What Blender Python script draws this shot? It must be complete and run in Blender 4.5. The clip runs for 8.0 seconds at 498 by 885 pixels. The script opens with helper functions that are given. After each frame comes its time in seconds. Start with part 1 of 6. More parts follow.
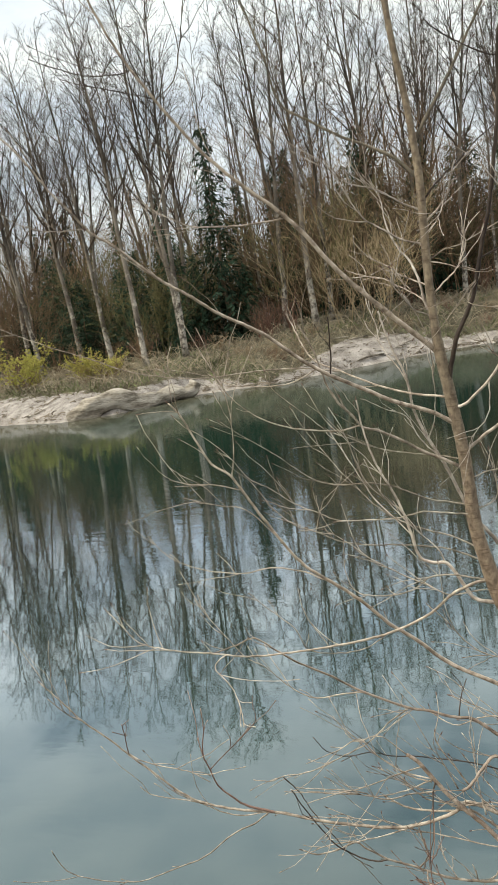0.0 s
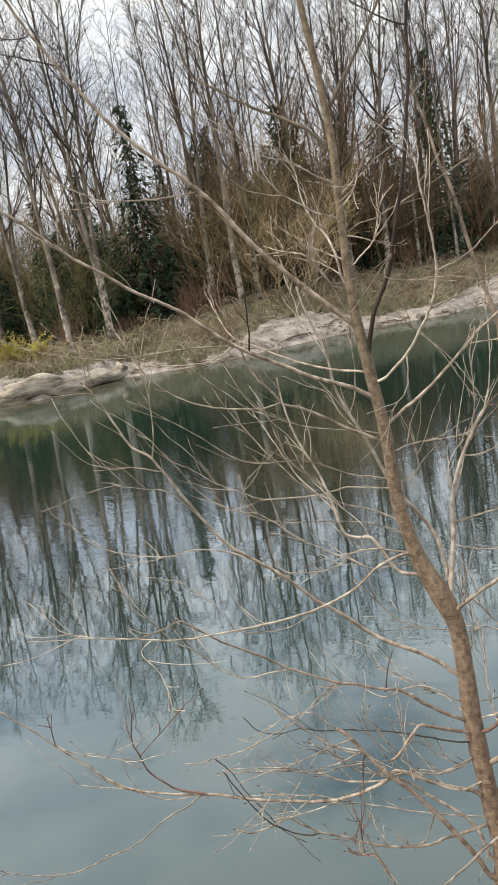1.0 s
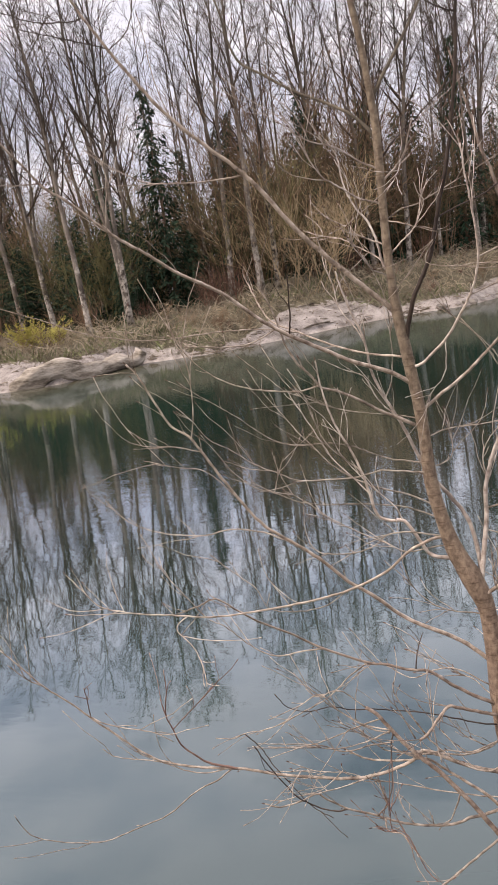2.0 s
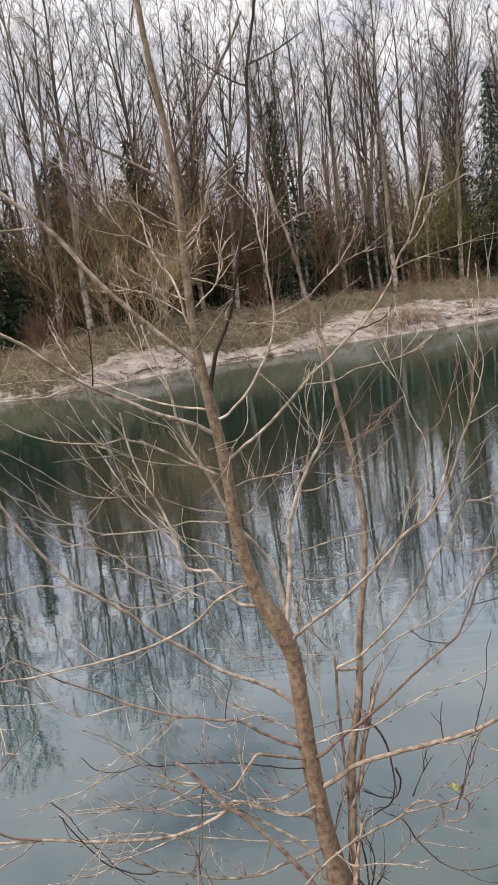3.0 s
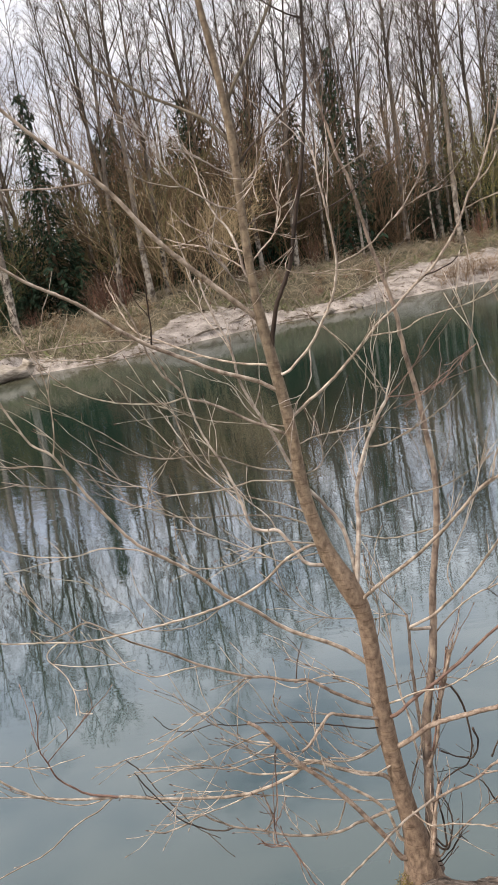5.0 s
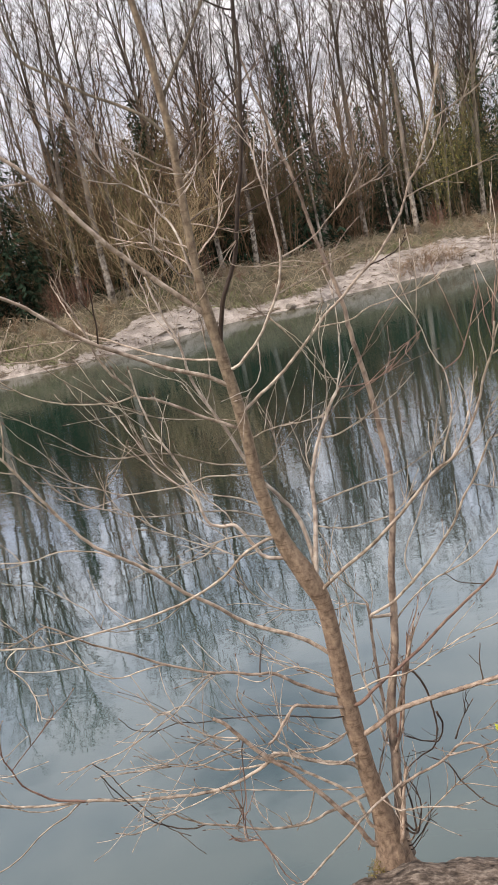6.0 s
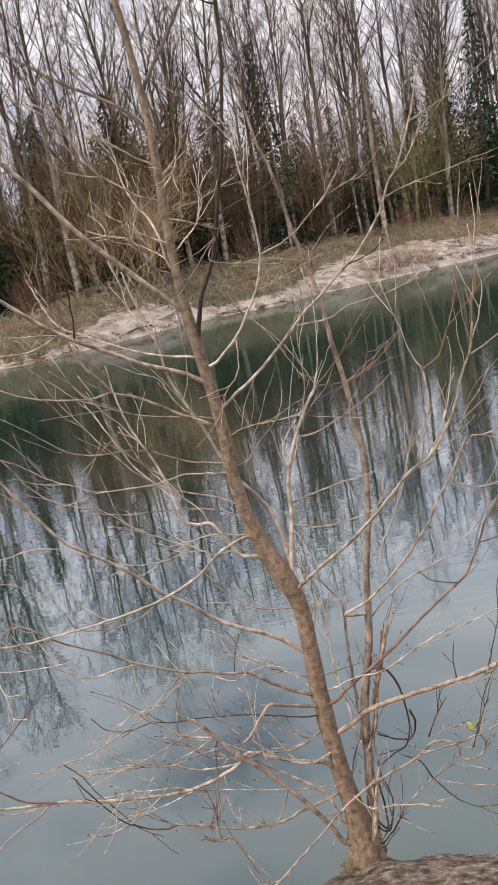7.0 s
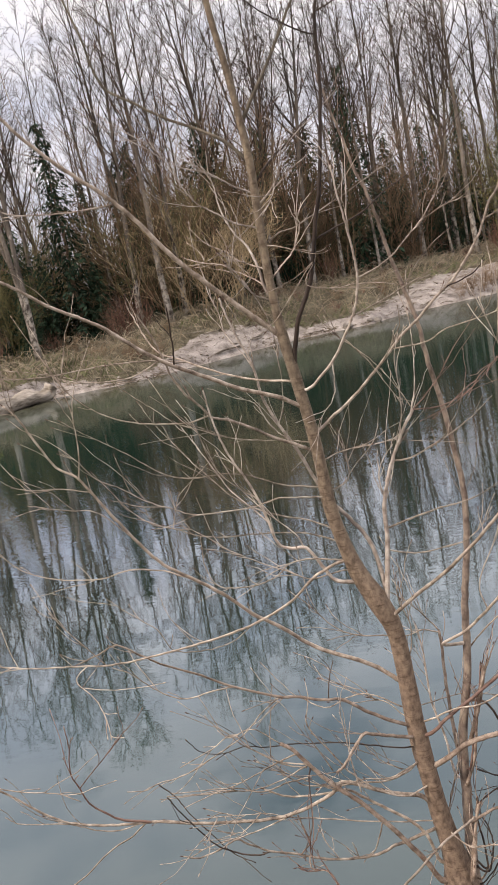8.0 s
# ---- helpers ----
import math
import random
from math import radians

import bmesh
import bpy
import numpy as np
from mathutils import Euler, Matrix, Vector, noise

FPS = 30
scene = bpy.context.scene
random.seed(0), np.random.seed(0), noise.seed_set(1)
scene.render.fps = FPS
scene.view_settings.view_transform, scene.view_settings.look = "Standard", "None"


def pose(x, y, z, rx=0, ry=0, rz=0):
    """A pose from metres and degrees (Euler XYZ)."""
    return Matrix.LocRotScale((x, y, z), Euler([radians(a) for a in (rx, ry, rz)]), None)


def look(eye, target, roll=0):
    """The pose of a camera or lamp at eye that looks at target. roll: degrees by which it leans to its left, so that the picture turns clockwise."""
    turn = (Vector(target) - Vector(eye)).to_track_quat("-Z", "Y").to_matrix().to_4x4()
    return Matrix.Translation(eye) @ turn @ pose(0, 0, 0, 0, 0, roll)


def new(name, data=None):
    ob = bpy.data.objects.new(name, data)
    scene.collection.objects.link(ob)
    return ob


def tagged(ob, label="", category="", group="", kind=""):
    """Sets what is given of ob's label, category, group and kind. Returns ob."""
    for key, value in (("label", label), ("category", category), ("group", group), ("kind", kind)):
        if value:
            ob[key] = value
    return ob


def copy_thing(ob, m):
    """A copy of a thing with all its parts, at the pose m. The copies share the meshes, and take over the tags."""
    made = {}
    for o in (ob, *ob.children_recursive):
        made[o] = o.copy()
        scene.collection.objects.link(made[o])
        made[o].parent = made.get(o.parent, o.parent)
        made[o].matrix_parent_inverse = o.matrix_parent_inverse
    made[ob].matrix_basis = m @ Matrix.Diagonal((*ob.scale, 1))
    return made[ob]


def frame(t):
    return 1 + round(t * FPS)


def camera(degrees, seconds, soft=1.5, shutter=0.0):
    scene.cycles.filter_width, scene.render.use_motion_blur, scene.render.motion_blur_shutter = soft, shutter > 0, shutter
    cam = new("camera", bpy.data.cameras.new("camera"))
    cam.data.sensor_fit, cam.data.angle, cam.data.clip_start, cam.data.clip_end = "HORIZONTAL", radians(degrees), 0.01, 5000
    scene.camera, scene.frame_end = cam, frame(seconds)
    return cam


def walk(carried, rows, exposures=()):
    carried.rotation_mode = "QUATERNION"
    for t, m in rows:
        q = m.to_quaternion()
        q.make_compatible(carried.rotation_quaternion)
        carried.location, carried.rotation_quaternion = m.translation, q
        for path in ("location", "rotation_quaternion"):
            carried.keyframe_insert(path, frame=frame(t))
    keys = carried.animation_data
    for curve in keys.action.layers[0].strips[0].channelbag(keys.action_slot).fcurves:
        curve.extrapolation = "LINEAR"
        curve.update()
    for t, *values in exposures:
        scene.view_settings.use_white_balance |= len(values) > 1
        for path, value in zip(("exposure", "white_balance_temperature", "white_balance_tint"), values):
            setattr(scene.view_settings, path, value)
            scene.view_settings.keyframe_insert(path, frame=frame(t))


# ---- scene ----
cam = camera(35.4, 8.0, soft=1.5)
PATH = [
    (0, (-0.04, -0.016, 3.028), (-0.727, 1.839, 2.736), -9.2),
    (0.5, (0.015, 0.029, 3.009), (-0.572, 1.907, 2.653), -10.3),
    (1, (-0.024, 0.029, 3.012), (-0.549, 1.923, 2.644), -10.1),
    (1.2, (-0.049, 0.013, 3.01), (-0.643, 1.887, 2.644), -9.6),
    (2.3, (-0.082, -0.028, 3.010), (-0.601, 1.855, 2.611), -8.60),
    (2.5, (-0.019, -0.024, 3.015), (-0.426, 1.902, 2.643), -8.65),
    (3, (0.004, -0.013, 3.023), (-0.134, 1.953, 2.681), -7.44),
    (3.5, (0.0, 0.016, 2.998), (0.0, 1.972, 2.581), -4.2),
    (4, (-0.006, 0.016, 3.003), (-0.087, 1.967, 2.567), -5.21),
    (4.5, (-0.009, 0.041, 3.006), (-0.264, 1.979, 2.582), -8.44),
    (4.7, (-0.014, 0.047, 3.006), (-0.324, 1.979, 2.592), -9.5),
    (5.8, (0.036, 0.060, 2.980), (-0.224, 1.994, 2.545), -11.97),
    (6, (0.037, 0.059, 2.984), (-0.195, 1.996, 2.546), -11.96),
    (6.5, (0.029, 0.064, 2.991), (-0.136, 2.006, 2.539), -11.78),
    (7, (0.007, 0.069, 2.983), (-0.144, 2.010, 2.527), -10.94),
    (7.5, (-0.009, 0.076, 2.997), (-0.267, 2.017, 2.592), -11.89),
    (8, (-0.018, 0.066, 3.000), (-0.376, 1.999, 2.636), -11.84),
]
walk(cam, [(t, look(eye, target, roll)) for t, eye, target, roll in PATH],
     [(0, 0.02, 6640, 2), (0.5, 0.04, 6680, 7), (1.0, 0.05, 6700, 7), (1.2, 0.04, 6700, 9), (2.3, 0.0, 6740, 22), (2.5, -0.02, 6750, 22), (3.0, -0.07, 6760, 14), (3.5, 0.08, 6760, 11), (4.5, 0.07, 6800, 13), (6.5, 0.1, 6800, 16), (8, -0.06, 6780, 17)])

# ---------------------------------------------------------------- light
world = bpy.data.worlds.new("sky")
scene.world = world
world.use_nodes = True
wn, wl = world.node_tree.nodes, world.node_tree.links
wn.clear()
sky = wn.new("ShaderNodeTexSky")
sky.sky_type, sky.sun_disc = "NISHITA", False
sky.sun_elevation, sky.sun_rotation = radians(44), radians(231)
sky.air_density, sky.dust_density, sky.ozone_density = 1.0, 1.5, 1.5
coord = wn.new("ShaderNodeTexCoord")
flat = wn.new("ShaderNodeMapping")
flat.inputs["Scale"].default_value = (1.0, 1.0, 2.6)
wl.new(coord.outputs["Generated"], flat.inputs["Vector"])
cloud = wn.new("ShaderNodeTexNoise")
cloud.inputs["Scale"].default_value, cloud.inputs["Detail"].default_value, cloud.inputs["Roughness"].default_value = 3.2, 7.0, 0.58
wl.new(flat.outputs["Vector"], cloud.inputs["Vector"])
cover = wn.new("ShaderNodeMapRange")
cover.inputs["From Min"].default_value, cover.inputs["From Max"].default_value = 0.23, 0.41
wl.new(cloud.outputs["Fac"], cover.inputs["Value"])
shade = wn.new("ShaderNodeTexNoise")
shade.inputs["Scale"].default_value, shade.inputs["Detail"].default_value = 5.0, 6.0
wl.new(flat.outputs["Vector"], shade.inputs["Vector"])
tone = wn.new("ShaderNodeValToRGB")
tone.color_ramp.elements[0].position, tone.color_ramp.elements[0].color = 0.36, (6.3, 6.8, 7.8, 1)
tone.color_ramp.elements[1].position, tone.color_ramp.elements[1].color = 0.62, (9.3, 9.4, 9.7, 1)
wl.new(shade.outputs["Fac"], tone.inputs["Fac"])
both = wn.new("ShaderNodeMix")
both.data_type = "RGBA"
wl.new(cover.outputs["Result"], both.inputs["Factor"])
wl.new(sky.outputs["Color"], both.inputs["A"])
wl.new(tone.outputs["Color"], both.inputs["B"])
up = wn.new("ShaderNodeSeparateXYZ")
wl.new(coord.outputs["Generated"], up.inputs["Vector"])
# Sky brightness rises above the view, added to brighten the water's reflections.
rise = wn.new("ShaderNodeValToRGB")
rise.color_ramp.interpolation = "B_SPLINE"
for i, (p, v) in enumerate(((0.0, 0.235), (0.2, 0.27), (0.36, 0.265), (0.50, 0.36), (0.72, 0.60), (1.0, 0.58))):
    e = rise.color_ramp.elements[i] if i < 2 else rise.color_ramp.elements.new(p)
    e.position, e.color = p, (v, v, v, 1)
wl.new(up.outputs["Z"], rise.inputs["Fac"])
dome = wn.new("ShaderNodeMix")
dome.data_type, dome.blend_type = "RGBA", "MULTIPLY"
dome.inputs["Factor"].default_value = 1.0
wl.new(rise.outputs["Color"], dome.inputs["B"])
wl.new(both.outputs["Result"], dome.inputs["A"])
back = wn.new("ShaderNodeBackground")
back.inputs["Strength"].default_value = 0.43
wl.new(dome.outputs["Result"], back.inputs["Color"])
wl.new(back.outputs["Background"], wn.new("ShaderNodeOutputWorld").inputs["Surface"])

sun = new("sun", bpy.data.lights.new("sun", "SUN"))
sun.data.energy, sun.data.angle, sun.data.color = 3.7, radians(6), (1.0, 0.94, 0.84)
sun.matrix_world = look((-48, -38, 60), (0, 0, 0))
scene.view_settings.exposure = 0.0


# ---------------------------------------------------------------- materials
def rgb(hexa):
    """Linear colour of a hex sRGB value."""
    return [(v / 12.92 if v <= 0.04045 else ((v + 0.055) / 1.055) ** 2.4) for v in (int(hexa[i:i + 2], 16) / 255 for i in (0, 2, 4))] + [1]


def material(name, ramp, scale=6.0, rough=0.85, bump=0.3, grain=60.0, stretch=(1, 1, 1), vary=0.25, depth=0.01, coords="Object", spec=0.3):
    """Two scales of noise: blotches that run through the ramp's colours, and grain; vary: brightness from one object to the next."""
    mat = bpy.data.materials.new(name)
    mat.use_nodes = True
    n, l = mat.node_tree.nodes, mat.node_tree.links
    bsdf = n["Principled BSDF"]
    bsdf.inputs["Roughness"].default_value = rough
    bsdf.inputs["Specular IOR Level"].default_value = spec
    place = n.new("ShaderNodeTexCoord")
    mp = n.new("ShaderNodeMapping")
    mp.inputs["Scale"].default_value = stretch
    l.new(place.outputs[coords], mp.inputs["Vector"])
    big, fine = n.new("ShaderNodeTexNoise"), n.new("ShaderNodeTexNoise")
    big.inputs["Scale"].default_value, big.inputs["Detail"].default_value = scale, 5
    fine.inputs["Scale"].default_value, fine.inputs["Detail"].default_value = grain, 4
    l.new(mp.outputs["Vector"], big.inputs["Vector"])
    l.new(mp.outputs["Vector"], fine.inputs["Vector"])
    add = n.new("ShaderNodeMath")
    add.operation = "MULTIPLY_ADD"
    add.inputs[1].default_value = 0.35
    l.new(fine.outputs["Fac"], add.inputs[0])
    l.new(big.outputs["Fac"], add.inputs[2])
    cr = n.new("ShaderNodeValToRGB")
    els = cr.color_ramp.elements
    for i, (p, c) in enumerate(ramp):
        e = els[i] if i < 2 else els.new(p)
        e.position = p
        e.color = rgb(c)
    l.new(add.outputs["Value"], cr.inputs["Fac"])
    info = n.new("ShaderNodeObjectInfo")
    vr = n.new("ShaderNodeMapRange")
    vr.inputs["To Min"].default_value, vr.inputs["To Max"].default_value = 1 - vary, 1 + vary
    l.new(info.outputs["Random"], vr.inputs["Value"])
    hsv = n.new("ShaderNodeHueSaturation")
    l.new(vr.outputs["Result"], hsv.inputs["Value"])
    l.new(cr.outputs["Color"], hsv.inputs["Color"])
    l.new(hsv.outputs["Color"], bsdf.inputs["Base Color"])
    bp = n.new("ShaderNodeBump")
    bp.inputs["Strength"].default_value, bp.inputs["Distance"].default_value = bump, depth
    l.new(add.outputs["Value"], bp.inputs["Height"])
    l.new(bp.outputs["Normal"], bsdf.inputs["Normal"])
    return mat


M_FAR_BARK = material("alder_bark", [(0.42, "211b16"), (0.58, "3d352d"), (0.78, "6f655a")], 0.9, 0.9, 0.5, 14, (1, 1, 0.6), 0.3, 0.03)


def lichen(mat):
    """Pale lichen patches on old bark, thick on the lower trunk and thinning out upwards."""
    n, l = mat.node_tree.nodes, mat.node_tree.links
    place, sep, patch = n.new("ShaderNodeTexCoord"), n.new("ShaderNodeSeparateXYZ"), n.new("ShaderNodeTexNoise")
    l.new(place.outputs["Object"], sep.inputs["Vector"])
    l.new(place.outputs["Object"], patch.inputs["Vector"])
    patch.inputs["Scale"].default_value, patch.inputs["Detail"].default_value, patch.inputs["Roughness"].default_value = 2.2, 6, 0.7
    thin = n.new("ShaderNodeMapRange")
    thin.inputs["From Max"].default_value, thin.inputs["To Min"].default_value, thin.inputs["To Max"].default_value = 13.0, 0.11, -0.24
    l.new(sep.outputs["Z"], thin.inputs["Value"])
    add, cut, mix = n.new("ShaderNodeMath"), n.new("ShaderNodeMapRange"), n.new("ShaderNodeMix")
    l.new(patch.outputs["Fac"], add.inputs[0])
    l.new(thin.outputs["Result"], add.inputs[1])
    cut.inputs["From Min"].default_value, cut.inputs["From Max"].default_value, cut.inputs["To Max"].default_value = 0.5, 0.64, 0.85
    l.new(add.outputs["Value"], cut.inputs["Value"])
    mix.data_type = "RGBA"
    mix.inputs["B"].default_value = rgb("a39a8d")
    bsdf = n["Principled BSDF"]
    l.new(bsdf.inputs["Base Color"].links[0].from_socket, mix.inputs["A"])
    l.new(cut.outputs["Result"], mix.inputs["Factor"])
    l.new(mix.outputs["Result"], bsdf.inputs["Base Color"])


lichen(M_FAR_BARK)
M_FAR_TWIG = material("alder_twigs", [(0.4, "1f1812"), (0.7, "3b2f22")], 0.5, 0.9, 0.1, 20, vary=0.3)
M_SHRUB = material("shrub_twigs", [(0.4, "463629"), (0.7, "7a634b")], 0.6, 0.9, 0.1, 20, vary=0.35)
M_RED_SHRUB = material("reddish_shrub_twigs", [(0.4, "46332a"), (0.7, "745647")], 0.6, 0.9, 0.1, 20, vary=0.3)
M_OLIVE_SHRUB = material("olive_shrub_twigs", [(0.4, "6e5c45"), (0.7, "a08c6c")], 0.6, 0.9, 0.1, 20, vary=0.2)
M_YELLOW_LEAF = material("young_leaves", [(0.4, "76722e"), (0.7, "a0984a")], 2.0, 0.7, 0.1, 20, vary=0.2)
M_NEEDLE = material("conifer_needles", [(0.4, "1d2920"), (0.7, "354635")], 0.8, 0.9, 0.1, 16, vary=0.25, spec=0.1)
M_CONE_BARK = material("conifer_bark", [(0.4, "3d3026"), (0.7, "5d4c3c")], 2, 0.9, 0.5, 20)
M_DRY_GRASS = material("dry_brush", [(0.36, "352f26"), (0.52, "5d5445"), (0.72, "877d69")], 0.6, 0.95, 0.1, 9, vary=0.1)
M_GREEN_BRUSH = material("green_brush", [(0.4, "3d4129"), (0.75, "6a6b48")], 0.5, 0.9, 0.1, 9, vary=0.1)
M_LOG = material("driftwood", [(0.42, "30291f"), (0.55, "62584c"), (0.68, "877d6f"), (0.84, "a1978a")], 2.2, 0.9, 1.0, 12, (0.4, 0.4, 1.6), 0.1, 0.12)


def ground_material():
    mat = bpy.data.materials.new("river_bank")
    mat.use_nodes = True
    n, l = mat.node_tree.nodes, mat.node_tree.links
    bsdf = n["Principled BSDF"]
    bsdf.inputs["Roughness"].default_value, bsdf.inputs["Specular IOR Level"].default_value = 0.95, 0.2
    geo = n.new("ShaderNodeNewGeometry")
    sep = n.new("ShaderNodeSeparateXYZ")
    l.new(geo.outputs["Position"], sep.inputs["Vector"])
    grit, mid, fine = (n.new("ShaderNodeTexNoise") for _ in range(3))
    for node, s in ((grit, 5.0), (mid, 1.6), (fine, 22.0)):
        node.inputs["Scale"].default_value, node.inputs["Detail"].default_value = s, 5
        l.new(geo.outputs["Position"], node.inputs["Vector"])
    half, speck = n.new("ShaderNodeMath"), n.new("ShaderNodeMath")
    for node, share, one in ((half, 0.5, mid), (speck, 0.5, fine)):
        node.operation = "MULTIPLY_ADD"
        node.inputs[1].default_value = share
        l.new(one.outputs["Fac"], node.inputs[0])
    half.inputs[2].default_value = 0.0
    l.new(half.outputs["Value"], speck.inputs[2])
    sand, veg = n.new("ShaderNodeValToRGB"), n.new("ShaderNodeValToRGB")
    for node, a, b, c in ((sand, "585049", "887f77", "a69d94"), (veg, "302c20", "534c3b", "756d57")):
        node.color_ramp.elements[0].position, node.color_ramp.elements[0].color = 0.37, rgb(a)
        node.color_ramp.elements[1].position, node.color_ramp.elements[1].color = 0.62, rgb(c)
        node.color_ramp.elements.new(0.5).color = rgb(b)
        l.new(speck.outputs["Value"], node.inputs["Fac"])
    at = n.new("ShaderNodeAttribute")
    at.attribute_name = "sandy"
    wob = n.new("ShaderNodeMath")
    wob.operation = "MULTIPLY_ADD"
    wob.inputs[1].default_value, wob.inputs[2].default_value = 1.9, -0.95
    l.new(mid.outputs["Fac"], wob.inputs[0])
    tot = n.new("ShaderNodeMath")
    l.new(at.outputs["Fac"], tot.inputs[0])
    l.new(wob.outputs["Value"], tot.inputs[1])
    edge = n.new("ShaderNodeMapRange")
    edge.inputs["From Min"].default_value, edge.inputs["From Max"].default_value = 0.42, 0.58
    l.new(tot.outputs["Value"], edge.inputs["Value"])
    mix = n.new("ShaderNodeMix")
    mix.data_type = "RGBA"
    l.new(edge.outputs["Result"], mix.inputs["Factor"])
    l.new(veg.outputs["Color"], mix.inputs["A"])
    l.new(sand.outputs["Color"], mix.inputs["B"])
    l.new(mix.outputs["Result"], bsdf.inputs["Base Color"])
    bp = n.new("ShaderNodeBump")
    bp.inputs["Strength"].default_value, bp.inputs["Distance"].default_value = 0.8, 0.05
    sm = n.new("ShaderNodeMath")
    l.new(grit.outputs["Fac"], sm.inputs[0])
    l.new(fine.outputs["Fac"], sm.inputs[1])
    l.new(sm.outputs["Value"], bp.inputs["Height"])
    l.new(bp.outputs["Normal"], bsdf.inputs["Normal"])
    return mat


def water_material():
    """Silty water under a gloss that grows towards the far shore."""
    mat = bpy.data.materials.new("river_water")
    mat.use_nodes = True
    n, l = mat.node_tree.nodes, mat.node_tree.links
    n.remove(n["Principled BSDF"])
    body, gloss, mix = n.new("ShaderNodeBsdfDiffuse"), n.new("ShaderNodeBsdfGlossy"), n.new("ShaderNodeMixShader")
    gloss.inputs["Roughness"].default_value = 0.02
    gloss.inputs["Color"].default_value = (0.83, 0.90, 0.98, 1)
    geo = n.new("ShaderNodeNewGeometry")
    silt, rip, small = (n.new("ShaderNodeTexNoise") for _ in range(3))
    for node, sc, size, det in ((silt, (1, 1, 1), 0.12, 3), (rip, (0.45, 1.5, 1), 2.3, 1.5), (small, (0.8, 2.4, 1), 6.5, 1.5)):
        mp = n.new("ShaderNodeMapping")
        mp.inputs["Scale"].default_value = sc
        l.new(geo.outputs["Position"], mp.inputs["Vector"])
        l.new(mp.outputs["Vector"], node.inputs["Vector"])
        node.inputs["Scale"].default_value, node.inputs["Detail"].default_value = size, det
    cr = n.new("ShaderNodeValToRGB")
    cr.color_ramp.elements[0].position, cr.color_ramp.elements[0].color = 0.3, rgb("1a2821")
    cr.color_ramp.elements[1].position, cr.color_ramp.elements[1].color = 0.7, rgb("243429")
    l.new(silt.outputs["Fac"], cr.inputs["Fac"])
    # Brown towards the far shore: sandy bed plus the bank's blurred reflection painted in.
    shoal, bed = n.new("ShaderNodeAttribute"), n.new("ShaderNodeMix")
    shoal.attribute_name, bed.data_type = "shore_tint", "RGBA"
    bed.inputs["B"].default_value = rgb("504a3a")
    l.new(shoal.outputs["Fac"], bed.inputs["Factor"])
    l.new(cr.outputs["Color"], bed.inputs["A"])
    # Silt tone near this bank; its colour also stands in for reflected sky light.
    where, close, silt_lift = n.new("ShaderNodeSeparateXYZ"), n.new("ShaderNodeMapRange"), n.new("ShaderNodeMix")
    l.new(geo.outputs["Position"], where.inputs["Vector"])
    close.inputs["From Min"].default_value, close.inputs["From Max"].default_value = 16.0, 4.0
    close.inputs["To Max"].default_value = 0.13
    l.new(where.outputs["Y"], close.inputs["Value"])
    silt_lift.data_type = "RGBA"
    silt_lift.inputs["B"].default_value = rgb("4f605f")
    l.new(close.outputs["Result"], silt_lift.inputs["Factor"])
    l.new(bed.outputs["Result"], silt_lift.inputs["A"])
    l.new(silt_lift.outputs["Result"], body.inputs["Color"])
    add = n.new("ShaderNodeMath")
    add.operation = "MULTIPLY_ADD"
    add.inputs[1].default_value = 0.34
    l.new(small.outputs["Fac"], add.inputs[0])
    l.new(rip.outputs["Fac"], add.inputs[2])
    bp = n.new("ShaderNodeBump")
    bp.inputs["Strength"].default_value, bp.inputs["Distance"].default_value = 1.0, 0.0029
    calm = n.new("ShaderNodeTexNoise")
    calm.inputs["Scale"].default_value, calm.inputs["Detail"].default_value = 0.22, 2.0
    l.new(geo.outputs["Position"], calm.inputs["Vector"])
    gust = n.new("ShaderNodeMapRange")
    gust.inputs["From Min"].default_value, gust.inputs["From Max"].default_value = 0.38, 0.62
    gust.inputs["To Min"].default_value, gust.inputs["To Max"].default_value = 0.45, 1.0
    l.new(calm.outputs["Fac"], gust.inputs["Value"])
    lee, push = n.new("ShaderNodeMapRange"), n.new("ShaderNodeMath")
    lee.inputs["From Min"].default_value, lee.inputs["From Max"].default_value, lee.inputs["To Min"].default_value = 5.0, 11.0, 0.3
    l.new(where.outputs["Y"], lee.inputs["Value"])
    push.operation = "MULTIPLY"
    l.new(gust.outputs["Result"], push.inputs[0])
    l.new(lee.outputs["Result"], push.inputs[1])
    l.new(push.outputs["Value"], bp.inputs["Strength"])
    l.new(add.outputs["Value"], bp.inputs["Height"])
    l.new(bp.outputs["Normal"], gloss.inputs["Normal"])
    slant = n.new("ShaderNodeLayerWeight")
    slant.inputs["Blend"].default_value = 0.5
    curve = n.new("ShaderNodeValToRGB")
    for i, (p, v) in enumerate(((0.0, 0.03), (0.25, 0.05), (0.37, 0.10), (0.5, 0.20), (0.58, 0.34), (0.66, 0.58), (0.78, 0.78), (0.87, 0.54), (0.93, 0.37), (1.0, 0.30))):
        e = curve.color_ramp.elements[i] if i < 2 else curve.color_ramp.elements.new(p)
        e.position, e.color = p, (v, v, v, 1)
    l.new(slant.outputs["Facing"], curve.inputs["Fac"])
    l.new(curve.outputs["Color"], mix.inputs["Fac"])
    l.new(body.outputs["BSDF"], mix.inputs[1])
    l.new(gloss.outputs["BSDF"], mix.inputs[2])
    l.new(mix.outputs["Shader"], n["Material Output"].inputs["Surface"])
    return mat


